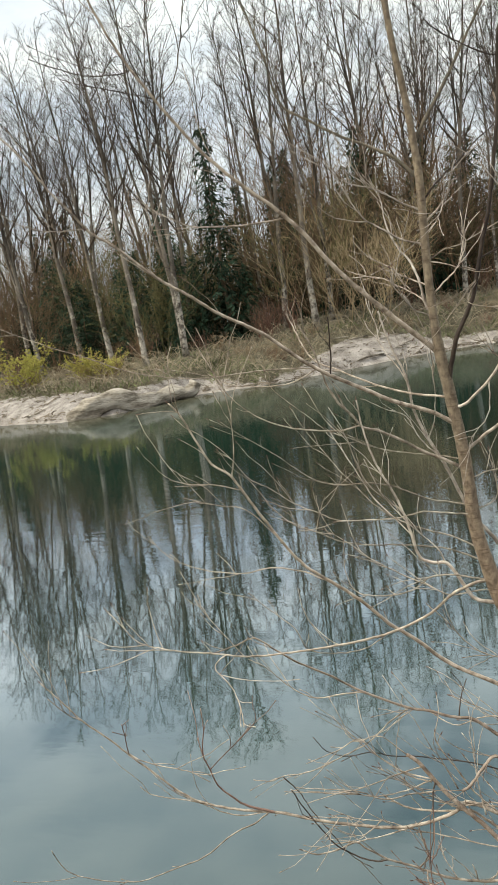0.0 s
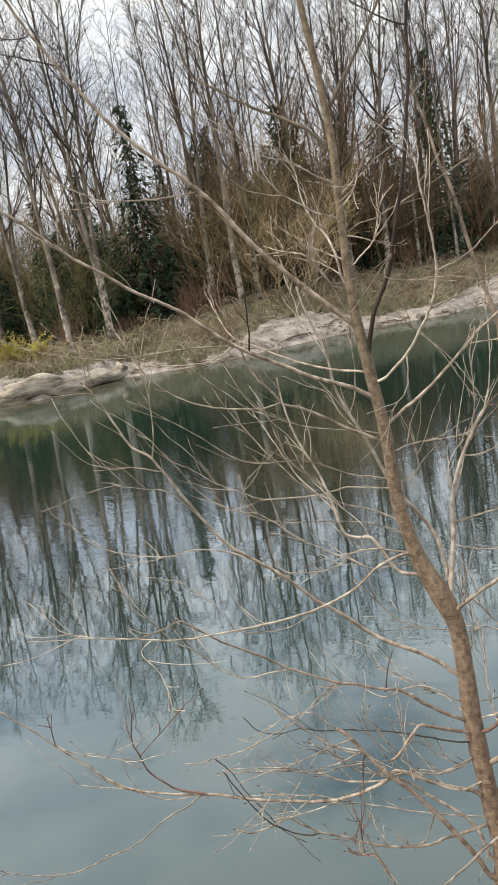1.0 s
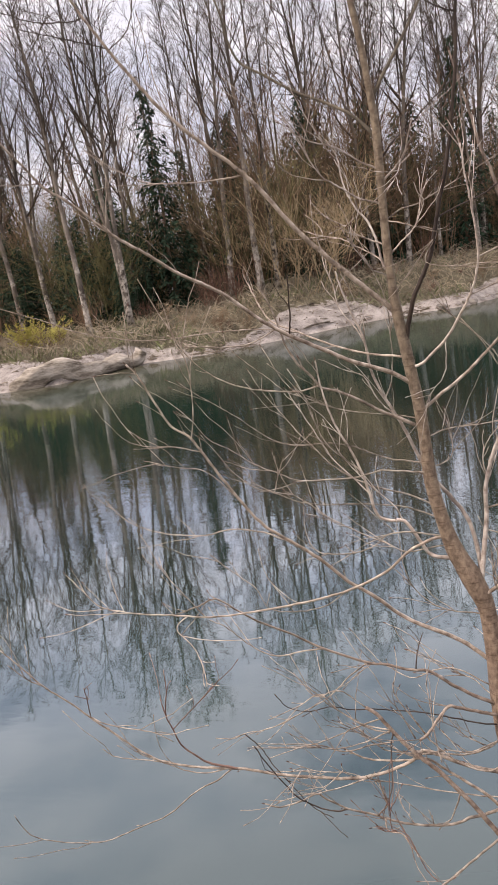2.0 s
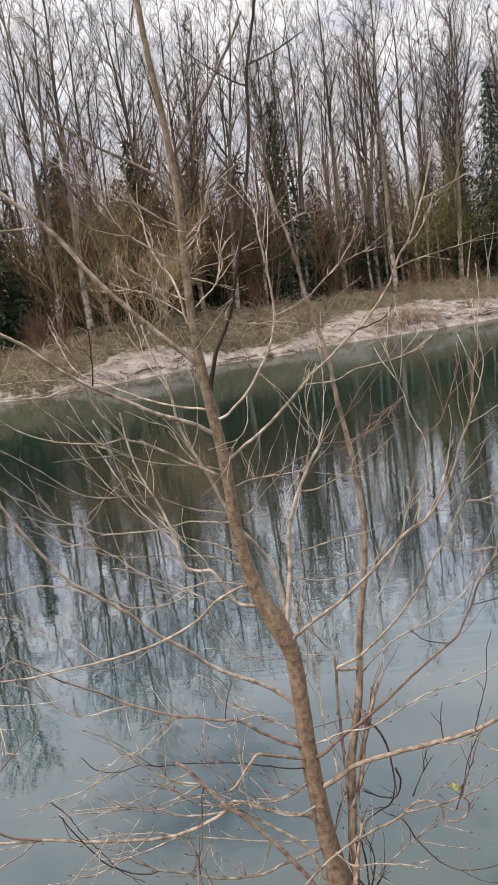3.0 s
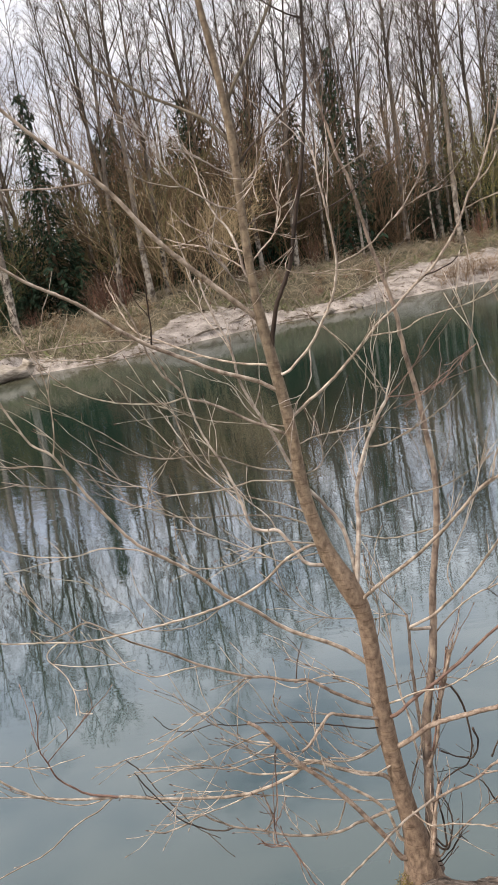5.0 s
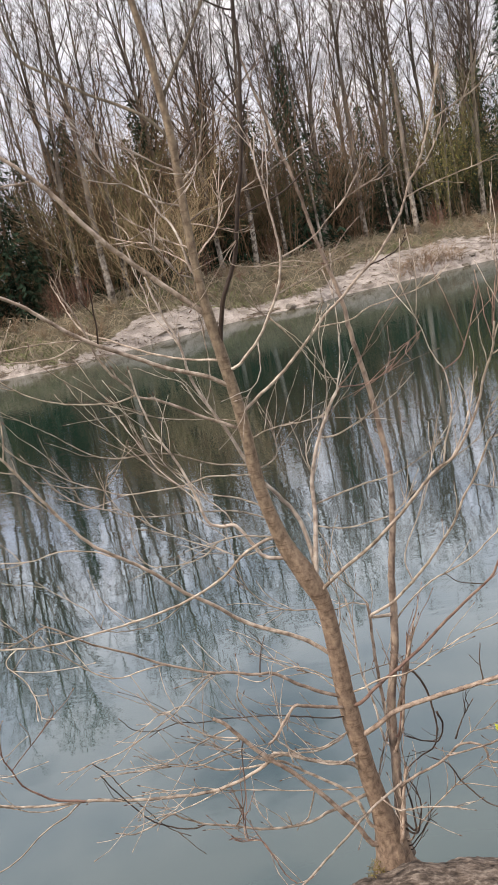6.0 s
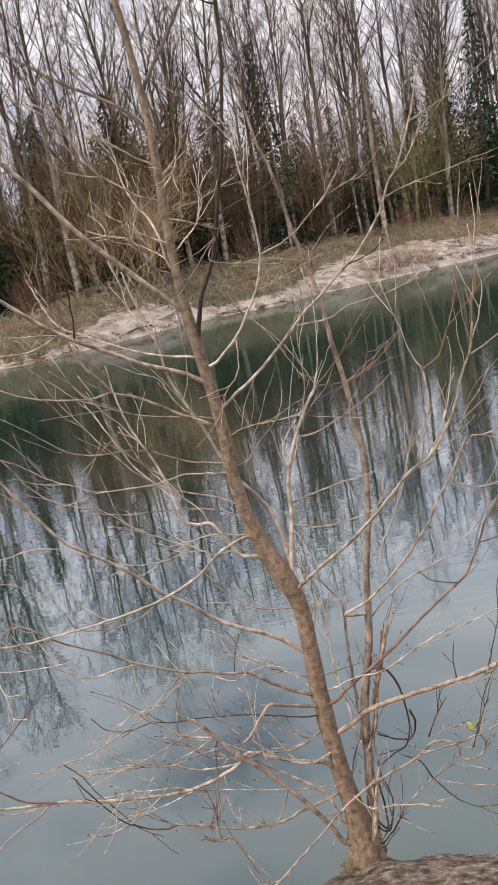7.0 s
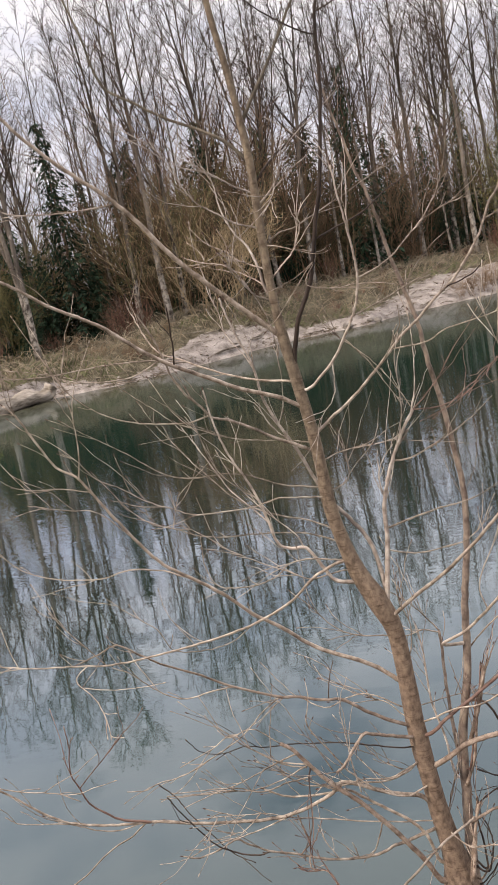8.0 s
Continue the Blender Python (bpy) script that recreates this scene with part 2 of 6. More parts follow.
# ---------------------------------------------------------------- mesh tools
class Shape:
    """Collects vertices and faces for one mesh."""

    def __init__(self):
        self.v, self.f = [], []

    def tube(self, pts, radii, sides=6, wob=0.0, seed=0, foot=True, freq=7.0):
        """A tapered tube along pts, closed at its ends (the foot where asked)."""
        base, k = len(self.v), len(pts)
        side = Vector((1, 0, 0))
        for i, p in enumerate(pts):
            way = (pts[min(i + 1, k - 1)] - pts[max(i - 1, 0)]).normalized()
            side = side - way * side.dot(way)
            side = side.normalized() if side.length > 1e-4 else way.orthogonal().normalized()
            up = way.cross(side)
            for s in range(sides):
                a = 2 * math.pi * s / sides
                r = radii[i]
                if wob:
                    r *= 1 + wob * noise.noise(Vector((p.x * freq + math.cos(a) * 1.3 + seed, p.y * freq + math.sin(a) * 1.3, p.z * freq)))
                self.v.append(p + (side * math.cos(a) + up * math.sin(a)) * r)
        for i in range(k - 1):
            for s in range(sides):
                a, b = base + i * sides + s, base + i * sides + (s + 1) % sides
                self.f.append((a, b, b + sides, a + sides))
        if foot:
            self.f.append(tuple(base + s for s in reversed(range(sides))))
        self.f.append(tuple(base + (k - 1) * sides + s for s in range(sides)))

    def leaf(self, p, way, across, length, width):
        b = len(self.v)
        self.v += [p, p + way * length * 0.5 + across * width * 0.5, p + way * length, p + way * length * 0.5 - across * width * 0.5]
        self.f.append((b, b + 1, b + 2, b + 3))

    def mesh(self, name, mat, smooth=True):
        me = bpy.data.meshes.new(name)
        me.from_pydata([tuple(v) for v in self.v], [], self.f)
        me.materials.append(mat)
        if smooth:
            me.shade_smooth()
        me.update()
        return me


def part(name, shape, mat, parent, label="", smooth=True):
    """One mesh object under a thing."""
    ob = new(name, shape.mesh(name, mat, smooth) if isinstance(shape, Shape) else shape)
    ob.parent = parent
    return tagged(ob, label)


def smooth_line(ctrl, per=5):
    """Catmull-Rom through control points."""
    c = [Vector(p) for p in ctrl]
    c = [c[0] * 2 - c[1]] + c + [c[-1] * 2 - c[-2]]
    out = []
    for i in range(1, len(c) - 2):
        p0, p1, p2, p3 = c[i - 1:i + 3]
        for j in range(per):
            t = j / per
            out.append(0.5 * (2 * p1 + (p2 - p0) * t + (2 * p0 - 5 * p1 + 4 * p2 - p3) * t * t + (3 * p1 - p0 - 3 * p2 + p3) * t ** 3))
    return out + [c[-2]]


# ---------------------------------------------------------------- ground and water
SHORE = [(-400, 60), (-120, 44), (-60, 37), (-34, 35), (-26, 33.6), (-20.5, 31), (-18, 31.6), (-16, 36.6), (-12, 37), (-9.2, 39.3),
         (-7, 42), (-4, 44.5), (0, 45.5), (2, 48.5), (7, 50.5), (13, 54), (20, 61), (40, 76), (120, 110), (400, 180)]


def shore(x):
    return float(np.interp(x, [p[0] for p in SHORE], [p[1] for p in SHORE])) + 0.35 * noise.noise(Vector((x * 0.6, 3.1, 0)))


def far_height(x, d):
    """Height of the far bank, d metres behind the water's edge."""
    lump = noise.fractal(Vector((x * 0.28, d * 0.28, 1.7)), 0.8, 2.1, 3)
    z = float(np.interp(d, [-30, -8, -1.5, 0, 0.9, 2.2, 5.0, 9.0, 14, 40, 400], [-2.2, -1.6, -0.35, 0, 0.55, 0.95, 1.95, 2.75, 2.95, 3.1, 6]))
    low = float(np.interp(x, [-32, -24, -19, -15, -12], [0.72, 0.6, 0.58, 0.78, 0.94]))
    z *= 1 + (low - 1) * float(np.interp(d, [0.5, 5.0, 40, 120], [0, 1, 1, 0]))
    return z + lump * float(np.interp(d, [-1, 1, 5, 12, 60], [0.0, 0.16, 0.24, 0.25, 0.6]))


def sand_top(x):
    """How far up the bank the bare sand reaches."""
    return float(np.interp(x, [-40, -22, -17, -15.5, -13, -11, -9.5, -7, -4, 0, 4, 9, 14, 20, 40], [3.5, 3.6, 2.4, 0.9, 0.3, 0.9, 3.8, 3.0, 1.3, 1.6, 4.5, 5.0, 3.6, 1.2, 1.0]))


def near_height(x, y):
    edge = 2.25 + 0.08 * noise.noise(Vector((x * 1.3, 0, 4)))
    d = edge - y
    return float(np.interp(d, [-4, -0.8, -0.25, 0.0, 0.3, 1.0, 2.5, 12, 400], [-1.8, -0.7, 0.1, 0.62, 0.72, 0.95, 1.4, 1.6, 2.5])) + \
        0.05 * noise.noise(Vector((x * 2.1, y * 2.1, 0)))


def spread(lo, hi, fine_lo, fine_hi, step, grow=1.35):
    """Coordinates that are close together inside the fine stretch and widen outside it."""
    mid = list(np.arange(fine_lo, fine_hi + step / 2, step))
    s, p = step, mid[-1]
    while p < hi:
        s *= grow
        p += s
        mid.append(min(p, hi))
    s, p = step, mid[0]
    while p > lo:
        s *= grow
        p -= s
        mid.insert(0, max(p, lo))
    return mid


def build_ground():
    xs = spread(-2500, 2500, -36, 36, 0.36)
    ds = spread(-20, 2500, -1.6, 9, 0.22)
    verts, faces, sandy = [], [], []
    rows = []
    near_ys = spread(-2000, 8, 1.4, 3.2, 0.1, 1.5)
    for y in near_ys:
        rows.append([(x, y, near_height(x, y) if y < 4.5 else -1.8) for x in xs])
    for d in ds:
        if d > -20:
            rows.append([(x, shore(x) + d, far_height(x, d)) for x in xs])
    for r in rows:
        for x, y, z in r:
            verts.append((x, y, z))
            d = y - shore(x)
            top = sand_top(x)
            sandy.append(float(np.clip(0.5 + (top - d) * 0.8, 0, 1)) if d > -10 else 0.0)
    w = len(xs)
    for j in range(len(rows) - 1):
        for i in range(w - 1):
            a = j * w + i
            faces.append((a, a + 1, a + 1 + w, a + w))
    me = bpy.data.meshes.new("ground")
    me.from_pydata(verts, [], faces)
    me.attributes.new("sandy", "FLOAT", "POINT").data.foreach_set("value", sandy)
    me.materials.append(ground_material())
    me.shade_smooth()
    return tagged(new("ground", me), "river banks of pale sand and dry brown brush", "ground", kind="structure")


build_ground()


def build_water():
    """One level sheet; a shore value tells where bed brown and painted bank reflection show."""
    xs = spread(-2500, 2500, -40, 40, 0.8)
    verts, faces, shore_tint = [], [], []
    for d, v in ((None, 0.0), (-18, 0.0), (-10, 0.18), (-4, 0.5), (-1.2, 0.85), (0.5, 1.0), (60, 1.0)):
        for x in xs:
            verts.append((x, -40 if d is None else shore(x) + d, 0))
            shore_tint.append(v)
    w = len(xs)
    for j in range(len(verts) // w - 1):
        for i in range(w - 1):
            a = j * w + i
            faces.append((a, a + 1, a + 1 + w, a + w))
    me = bpy.data.meshes.new("water")
    me.from_pydata(verts, [], faces)
    me.attributes.new("shore_tint", "FLOAT", "POINT").data.foreach_set("value", shore_tint)
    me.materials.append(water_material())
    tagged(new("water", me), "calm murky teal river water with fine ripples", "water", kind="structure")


build_water()


# ---------------------------------------------------------------- far woods
def grow(rng, shape, p, way, length, radius, level, lift, kids, segs, tip=0.25, twigs=None):
    """One branch with its side branches; lift bends it towards the sky."""
    pts, radii, heads = [p.copy()], [radius], [way.copy()]
    k = segs[level]
    for i in range(k):
        way = (way + Vector((rng.uniform(-1, 1), rng.uniform(-1, 1), rng.uniform(-0.6, 0.6))) * 0.13 + Vector((0, 0, lift))).normalized()
        p = p + way * (length / k)
        pts.append(p.copy())
        radii.append(radius * (1 - (1 - tip) * (i + 1) / k))
        heads.append(way.copy())
    if level == 2:
        turn = way.orthogonal().normalized()
        turn.rotate(Matrix.Rotation(rng.uniform(0, 3.14), 3, way))
        (twigs or shape).leaf(pts[0], way, turn, length, radius * 1.2)
        return
    (twigs if twigs and level else shape).tube(pts, radii, 4 if level == 0 and radius > 0.03 else 3, foot=False)
    if level + 1 < len(segs):
        for j in range(kids[level]):
            u = 0.18 + 0.8 * (j + rng.random()) / kids[level]
            i = min(int(u * k), k - 1)
            q = pts[i].lerp(pts[i + 1], u * k - i)
            turn = heads[i].orthogonal().normalized()
            turn.rotate(Matrix.Rotation(rng.uniform(0, 6.283), 3, heads[i]))
            side = (heads[i] * rng.uniform(0.6, 1.0) + turn * rng.uniform(0.5, 0.8)).normalized()
            grow(rng, shape, q, side, length * rng.uniform(0.35, 0.6) * (1.15 - 0.5 * u), max(radii[i] * 0.5, 0.013), level + 1, lift, kids, segs, tip, twigs)


def alder(seed, height, forks=0, bare=0.36, limbs=22, reach=0.2, girth=0.0085, kids=(6, 7)):
    """A tall bare broadleaf tree: tapered trunk, steep limbs and brooms of fine twigs."""
    rng = random.Random(seed)
    thing = new("bare_tree")
    trunk, crown = Shape(), Shape()
    stems = []
    k = 16
    lean = Vector((rng.uniform(-0.03, 0.03), rng.uniform(-0.03, 0.03), 0))
    base_r = height * girth * rng.uniform(0.9, 1.1)

    def stem(p, way, length, r0, start):
        pts, radii = [p.copy()], [r0 * (1.35 if start == 0 else 1)]
        for i in range(k):
            way = (way + Vector((rng.uniform(-1, 1), rng.uniform(-1, 1), 0)) * 0.035 + Vector((0, 0, 0.03))).normalized()
            p = p + way * (length / k)
            pts.append(p.copy())
            radii.append(r0 * (1 - 0.93 * ((i + 1) / k) ** 0.85))
        stems.append((pts, radii, start, length))
        return pts, radii

    pts, radii = stem(Vector((0, 0, -0.3)), (Vector((0, 0, 1)) + lean).normalized(), height * 0.93, base_r, 0)
    for _ in range(forks):
        i = rng.randint(4, 8)
        a = rng.uniform(0, 6.283)
        stem(pts[i].copy(), Vector((math.cos(a) * 0.26, math.sin(a) * 0.26, 1)).normalized(), (height * 0.93 - pts[i].z) * rng.uniform(0.8, 0.98), radii[i] * 0.75, 1)
    for pts, radii, start, length in stems:
        trunk.tube(pts, radii, 8 if start == 0 else 6, 0.12, seed)
        n = limbs if start == 0 else int(limbs * 0.7)
        for j in range(n):
            lo = bare if start == 0 else 0.2
            u = lo + (0.99 - lo) * ((j + rng.random()) / n) ** 0.85
            i = min(int(u * k), k - 1)
            q = pts[i].lerp(pts[i + 1], u * k - i)
            a = j * 2.4 + rng.uniform(-0.5, 0.5)
            way = Vector((math.cos(a), math.sin(a), rng.uniform(0.9, 2.0))).normalized()
            ln = height * reach * rng.uniform(0.65, 1.1) * (1.15 - 0.72 * (u - lo) / (1 - lo))
            grow(rng, crown, q, way, ln, max(radii[i] * 0.5, 0.024), 0, 0.06, kids, (5, 3, 1))
        for j in range(5):
            i = rng.randint(2, 7)
            a = rng.uniform(0, 6.283)
            grow(rng, crown, pts[i].copy(), Vector((math.cos(a), math.sin(a), 0.4)).normalized(), rng.uniform(0.8, 2.6), 0.02, 1, 0.03, (0, 7), (4, 3, 1))
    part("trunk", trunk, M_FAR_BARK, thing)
    part("crown", crown, M_FAR_TWIG, thing, "leafless branches and fine twigs")
    return tagged(thing, "tall bare alder tree with pale grey trunk on the river bank", "tree", "bare trees on the far bank")


def conifer(seed, height, width):
    """A slim dark evergreen: trunk and drooping boughs of needle sprays."""
    rng = random.Random(seed)
    thing = new("conifer")
    trunk, boughs = Shape(), Shape()
    pts = [Vector((0.02 * i * rng.uniform(-1, 1), 0.02 * i * rng.uniform(-1, 1), height * i / 10 - 0.3 * (i == 0))) for i in range(11)]
    trunk.tube(pts, [height * 0.011 * (1 - 0.95 * i / 10) for i in range(11)], 8, 0.1, seed)
    n = int(height * 8)
    for j in range(n):
        u = 0.06 + 0.93 * (j + rng.random()) / n
        z = height * u
        ln = width * (1 - u) ** 0.8 * rng.uniform(0.55, 1.1) + 0.15
        a = j * 2.4 + rng.uniform(-0.6, 0.6)
        out = Vector((math.cos(a), math.sin(a), 0))
        line = [Vector((0, 0, z)) + out * ln * t + Vector((0, 0, ln * (0.10 * t - 0.45 * t * t + 0.12 * t ** 3))) for t in (0, 0.35, 0.7, 1)]
        boughs.tube(line, [0.03, 0.02, 0.012, 0.006], 3)
        m = max(8, int(ln * 16))
        for i in range(m):
            t = 0.04 + 0.96 * (i + rng.random()) / m
            p = Vector((0, 0, z)) + out * ln * t + Vector((0, 0, ln * (0.10 * t - 0.45 * t * t + 0.12 * t ** 3)))
            p.z += rng.uniform(-0.32, 0.2)
            side = Vector((-out.y, out.x, 0)) * rng.choice((-1, 1))
            way = (out * rng.uniform(0.2, 1) + side * rng.uniform(0.3, 1) + Vector((0, 0, rng.uniform(-1.1, 0.0)))).normalized()
            across = way.cross(Vector((rng.uniform(-0.5, 0.5), rng.uniform(-0.5, 0.5), 1))).normalized()
            boughs.leaf(p, way, across, rng.uniform(0.28, 0.6), rng.uniform(0.12, 0.2))
    part("trunk", trunk, M_CONE_BARK, thing)
    part("crown", boughs, M_NEEDLE, thing, "dark green drooping boughs of needles")
    return tagged(thing, "dark green conifer standing among the bare trees", "tree", "conifers on the far bank")


def shrub(seed, height, stems, mat, spread_=0.5, leafy=0, label="leafless brown shrub at the foot of the wood", kids=(6, 4), name="shrub"):
    rng = random.Random(seed)
    thing = new(name)
    tw = Shape()
    lf = Shape()
    for j in range(stems):
        sh = Shape()
        a, r = rng.uniform(0, 6.283), rng.uniform(0, 0.45) * height * spread_
        p = Vector((math.cos(a) * r, math.sin(a) * r, -0.15))
        way = Vector((math.cos(a) * spread_ * rng.uniform(0.1, 1), math.sin(a) * spread_ * rng.uniform(0.1, 1), 1)).normalized()
        ln = height * rng.uniform(0.55, 1.05)
        first = len(tw.v)
        grow(rng, sh, p, way, ln, 0.022, 0, 0.015, kids, (5, 3, 1), 0.25, tw)
        part("stem", sh, mat, thing)
        if leafy:
            for _ in range(leafy):
                q = tw.v[rng.randint(first, len(tw.v) - 1)]
                w = Vector((rng.uniform(-1, 1), rng.uniform(-1, 1), rng.uniform(-0.4, 1))).normalized()
                lf.leaf(q, w, w.orthogonal().normalized(), rng.uniform(0.05, 0.11), rng.uniform(0.035, 0.07))
    part("crown", tw, mat, thing)
    if leafy:
        part("foliage", lf, M_YELLOW_LEAF, thing, "small yellow-green young leaves")
    return tagged(thing, label, "shrub", "shrubs on the far bank")


def put(kind, x, d, turn=0.0, size=1.0, tall=1.0, lean=(0, 0)):
    """A copy of a thing, d metres behind the far water's edge."""
    y = shore(x) + d
    m = pose(x, y, far_height(x, d) - 0.05, lean[1], lean[0], turn)
    ob = copy_thing(kind, m)
    ob.scale = (size, size, size * tall)
    return ob
M_IVY = material("mossy_twigs", [(0.4, "3a3722"), (0.7, "69633f")], 0.6, 0.9, 0.1, 20, vary=0.25)
ALDERS = [alder(11, 23), alder(12, 24, 1), alder(13, 23, 2, 0.33), alder(14, 24, 0, 0.42, 20), alder(15, 22, 1, 0.36, 20, 0.22)]
POLES = [alder(16, 23, 0, 0.45, 17, 0.14, 0.0055, (6, 6)), alder(17, 22, 0, 0.5, 15, 0.13, 0.0045, (6, 6)), alder(18, 24, 1, 0.5, 14, 0.12, 0.005, (6, 6)), alder(19, 19, 0, 0.4, 15, 0.15, 0.0048, (6, 6))]
CONIFERS = [conifer(21, 14, 2.6), conifer(22, 11, 2.7), conifer(23, 17, 3.0)]
SHRUBS = [shrub(31, 3.2, 12, M_SHRUB), shrub(32, 4.2, 13, M_SHRUB, 0.4),
          shrub(33, 2.6, 13, M_RED_SHRUB, 0.5, 0, "reddish-brown leafless shrub on the river bank")]
SAPLINGS = [shrub(36, 7.0, 10, M_SHRUB, 0.42, 0, "thin brown leafless sapling thicket under the tall trees", (9, 8), "sapling_clump"),
            shrub(37, 6.0, 10, M_IVY, 0.5, 0, "thin mossy leafless sapling thicket under the tall trees", (9, 8), "sapling_clump"),
            shrub(38, 8.5, 9, M_SHRUB, 0.35, 0, "thin brown leafless sapling thicket under the tall trees", (10, 8), "sapling_clump")]
LEAFY = shrub(39, 10.0, 8, M_IVY, 0.3, 110, "tall thin sapling with first yellow-green leaves", (9, 8), "sapling_clump")
OLIVE = shrub(34, 5.8, 13, M_OLIVE_SHRUB, 0.75, 0, "olive-brown dense willow bush in front of the wood", (12, 8))
YELLOW = shrub(35, 2.3, 16, M_SHRUB, 0.7, 420, "low shrub with yellow-green young leaves on the bank")

rng = random.Random(5)
tall_at = lambda x: float(np.interp(x, [-40, -20, -8, 5, 25, 60], [0.97, 0.97, 1.0, 1.03, 1.08, 1.12]))
# front row trunks that stand out, then the rest of the wood behind them
spots = []
for x, d, lean in ((-28.5, 8, -5), (-23.3, 9.5, -3), (-19.8, 8, -2), (-18.0, 9, 0), (-13.6, 9.5, -1), (-11.5, 8, 1), (-10.7, 8.4, -1), (-31.7, 11, -2),
                   (14.3, 10, 0), (8.3, 9, 0), (6.6, 10, 1), (-3.4, 9.5, 0), (20.5, 9, 1), (1.2, 10, 0), (11.3, 10.5, -1)):
    spots.append((x, d))
    put(rng.choice(ALDERS if x < 0 else ALDERS + POLES), x, d, rng.uniform(0, 360), rng.uniform(0.95, 1.05) * tall_at(x), 1.0, (lean, rng.uniform(-2, 2)))
for d0, step, thin in ((11.5, 3.4, 0.25), (15.5, 3.8, 0.4), (20.0, 4.2, 0.5), (26.0, 5.0, 0.6)):
    x = -50 + rng.uniform(0, step)
    while x < 42:
        d = d0 + rng.uniform(-1.8, 1.8)
        if all((x - a) ** 2 + (d - b) ** 2 > 2.0 for a, b in spots) and not (d0 > 18 and -18 < x < -3 and rng.random() < 0.6):
            spots.append((x, d))
            kind = rng.choice(POLES if rng.random() < thin + 0.005 * x else ALDERS)
            put(kind, x, d, rng.uniform(0, 360), rng.uniform(0.95, 1.05) * tall_at(x), 1.0, (rng.uniform(-3, 3), rng.uniform(-2, 2)))
        x += step * rng.uniform(0.7, 1.3)
for i in range(40):
    x, d = -16 + 56 * (i + rng.random()) / 40, rng.uniform(9.5, 26)
    put(rng.choice(POLES), x, d, rng.uniform(0, 360), rng.uniform(0.85, 1.08) * tall_at(x), 1.0, (rng.uniform(-3, 3), rng.uniform(-2, 2)))
for i in range(56):
    x = -44 + 90 * (i + rng.random()) / 56
    put(rng.choice(SHRUBS), x, rng.uniform(8.5, 15), rng.uniform(0, 360), rng.uniform(0.45, 0.95))
for i in range(104):
    x = -48 + 88 * (i + rng.random()) / 104
    d = rng.uniform(9.5, 27)
    if abs(x + 17.5) > 2.2 and abs(x - 18.4) > 2 or d > 16:
        put(rng.choice(SAPLINGS), x, d, rng.uniform(0, 360), rng.uniform(1.0, 1.55))
for i in range(18):
    x, d = -46 + 42 * (i + rng.random()) / 18, rng.uniform(14, 27)
    put(rng.choice(SAPLINGS), x, d, rng.uniform(0, 360), rng.uniform(1.3, 1.75))
for i in range(9):
    x = -46 + 42 * (i + rng.random()) / 9
    put(CONIFERS[rng.randint(0, 1)], x, rng.uniform(15, 24), rng.uniform(0, 360), rng.uniform(0.6, 0.85))
for x, d, kind, size in ((-17.7, 15.5, 0, 1.0), (-14.1, 13, 1, 0.95), (-11.9, 14.5, 1, 0.8), (-9.1, 12.8, 0, 0.85), (18.4, 10, 2, 1.02), (22.3, 12, 2, 0.8), (0.5, 13, 0, 1.05), (25.5, 12, 0, 1.0), (3.0, 15, 1, 0.9), (6.0, 16, 0, 0.75), (15.4, 13.5, 1, 0.85), (28.5, 13, 2, 0.75), (-6.0, 15, 1, 0.9), (12.6, 16, 0, 0.7), (20.6, 14, 1, 0.9), (16.6, 15, 2, 0.85), (24.0, 15, 2, 0.9), (9.5, 18, 2, 0.8), (14.0, 19, 2, 0.8), (31.0, 16, 2, 0.9)):
    put(CONIFERS[kind], x, d, rng.uniform(0, 360), size)
for i in range(14):
    x = -46 + 94 * (i + rng.random()) / 14
    put(CONIFERS[rng.randint(0, 2)], x, rng.uniform(15, 34), rng.uniform(0, 360), rng.uniform(0.5, 0.85))
for i in range(24):
    x = -44 + 90 * (i + rng.random()) / 24
    put(CONIFERS[1], x, rng.uniform(11.5, 20), rng.uniform(0, 360), rng.uniform(0.4, 0.75), rng.uniform(0.75, 1.1))
for x, d, size in ((10.0, 9.5, 1.2), (12.2, 10.5, 1.05), (14.8, 10.8, 0.95), (27, 11, 1.0)):
    put(LEAFY, x, d, rng.uniform(0, 360), size)
for x, d, size, tall in ((-28.0, 12.0, 0.75, 0.8), (-26.4, 11, 0.6, 0.9), (-30.0, 13, 0.8, 0.9), (-19.0, 11.5, 0.42, 0.9), (-23.0, 14, 0.7, 0.9), (-16.2, 11.5, 0.5, 0.9), (24.0, 9.5, 0.9, 1.0), (21.3, 10.5, 0.8, 0.9)):
    put(CONIFERS[1], x, d, rng.uniform(0, 360), size, tall)
for i in range(76):
    x = rng.uniform(-34, 30)
    put(SHRUBS[rng.randint(0, 2)], x, sand_top(x) + rng.uniform(0.4, 6.5), rng.uniform(0, 360), rng.uniform(0.16, 0.5), 0.7)
put(OLIVE, -9.6, 6.8, 0, 1.2)
put(OLIVE, -8.0, 7.6, 130, 1.15)
for x, d, size in ((-13.9, 7.6, 0.95), (-12.9, 8.2, 0.85), (-14.8, 8.4, 0.8)):
    put(SHRUBS[2], x, d, rng.uniform(0, 360), size)
for i in range(7):
    put(CONIFERS[1], -14 + 12.5 * (i + rng.random()) / 7, rng.uniform(13.5, 18), rng.uniform(0, 360), rng.uniform(0.9, 1.08))
for i in range(11):
    put(SAPLINGS[i % 3], -15 + 14 * (i + rng.random()) / 11, rng.uniform(10.5, 16), rng.uniform(0, 360), rng.uniform(1.35, 1.7))
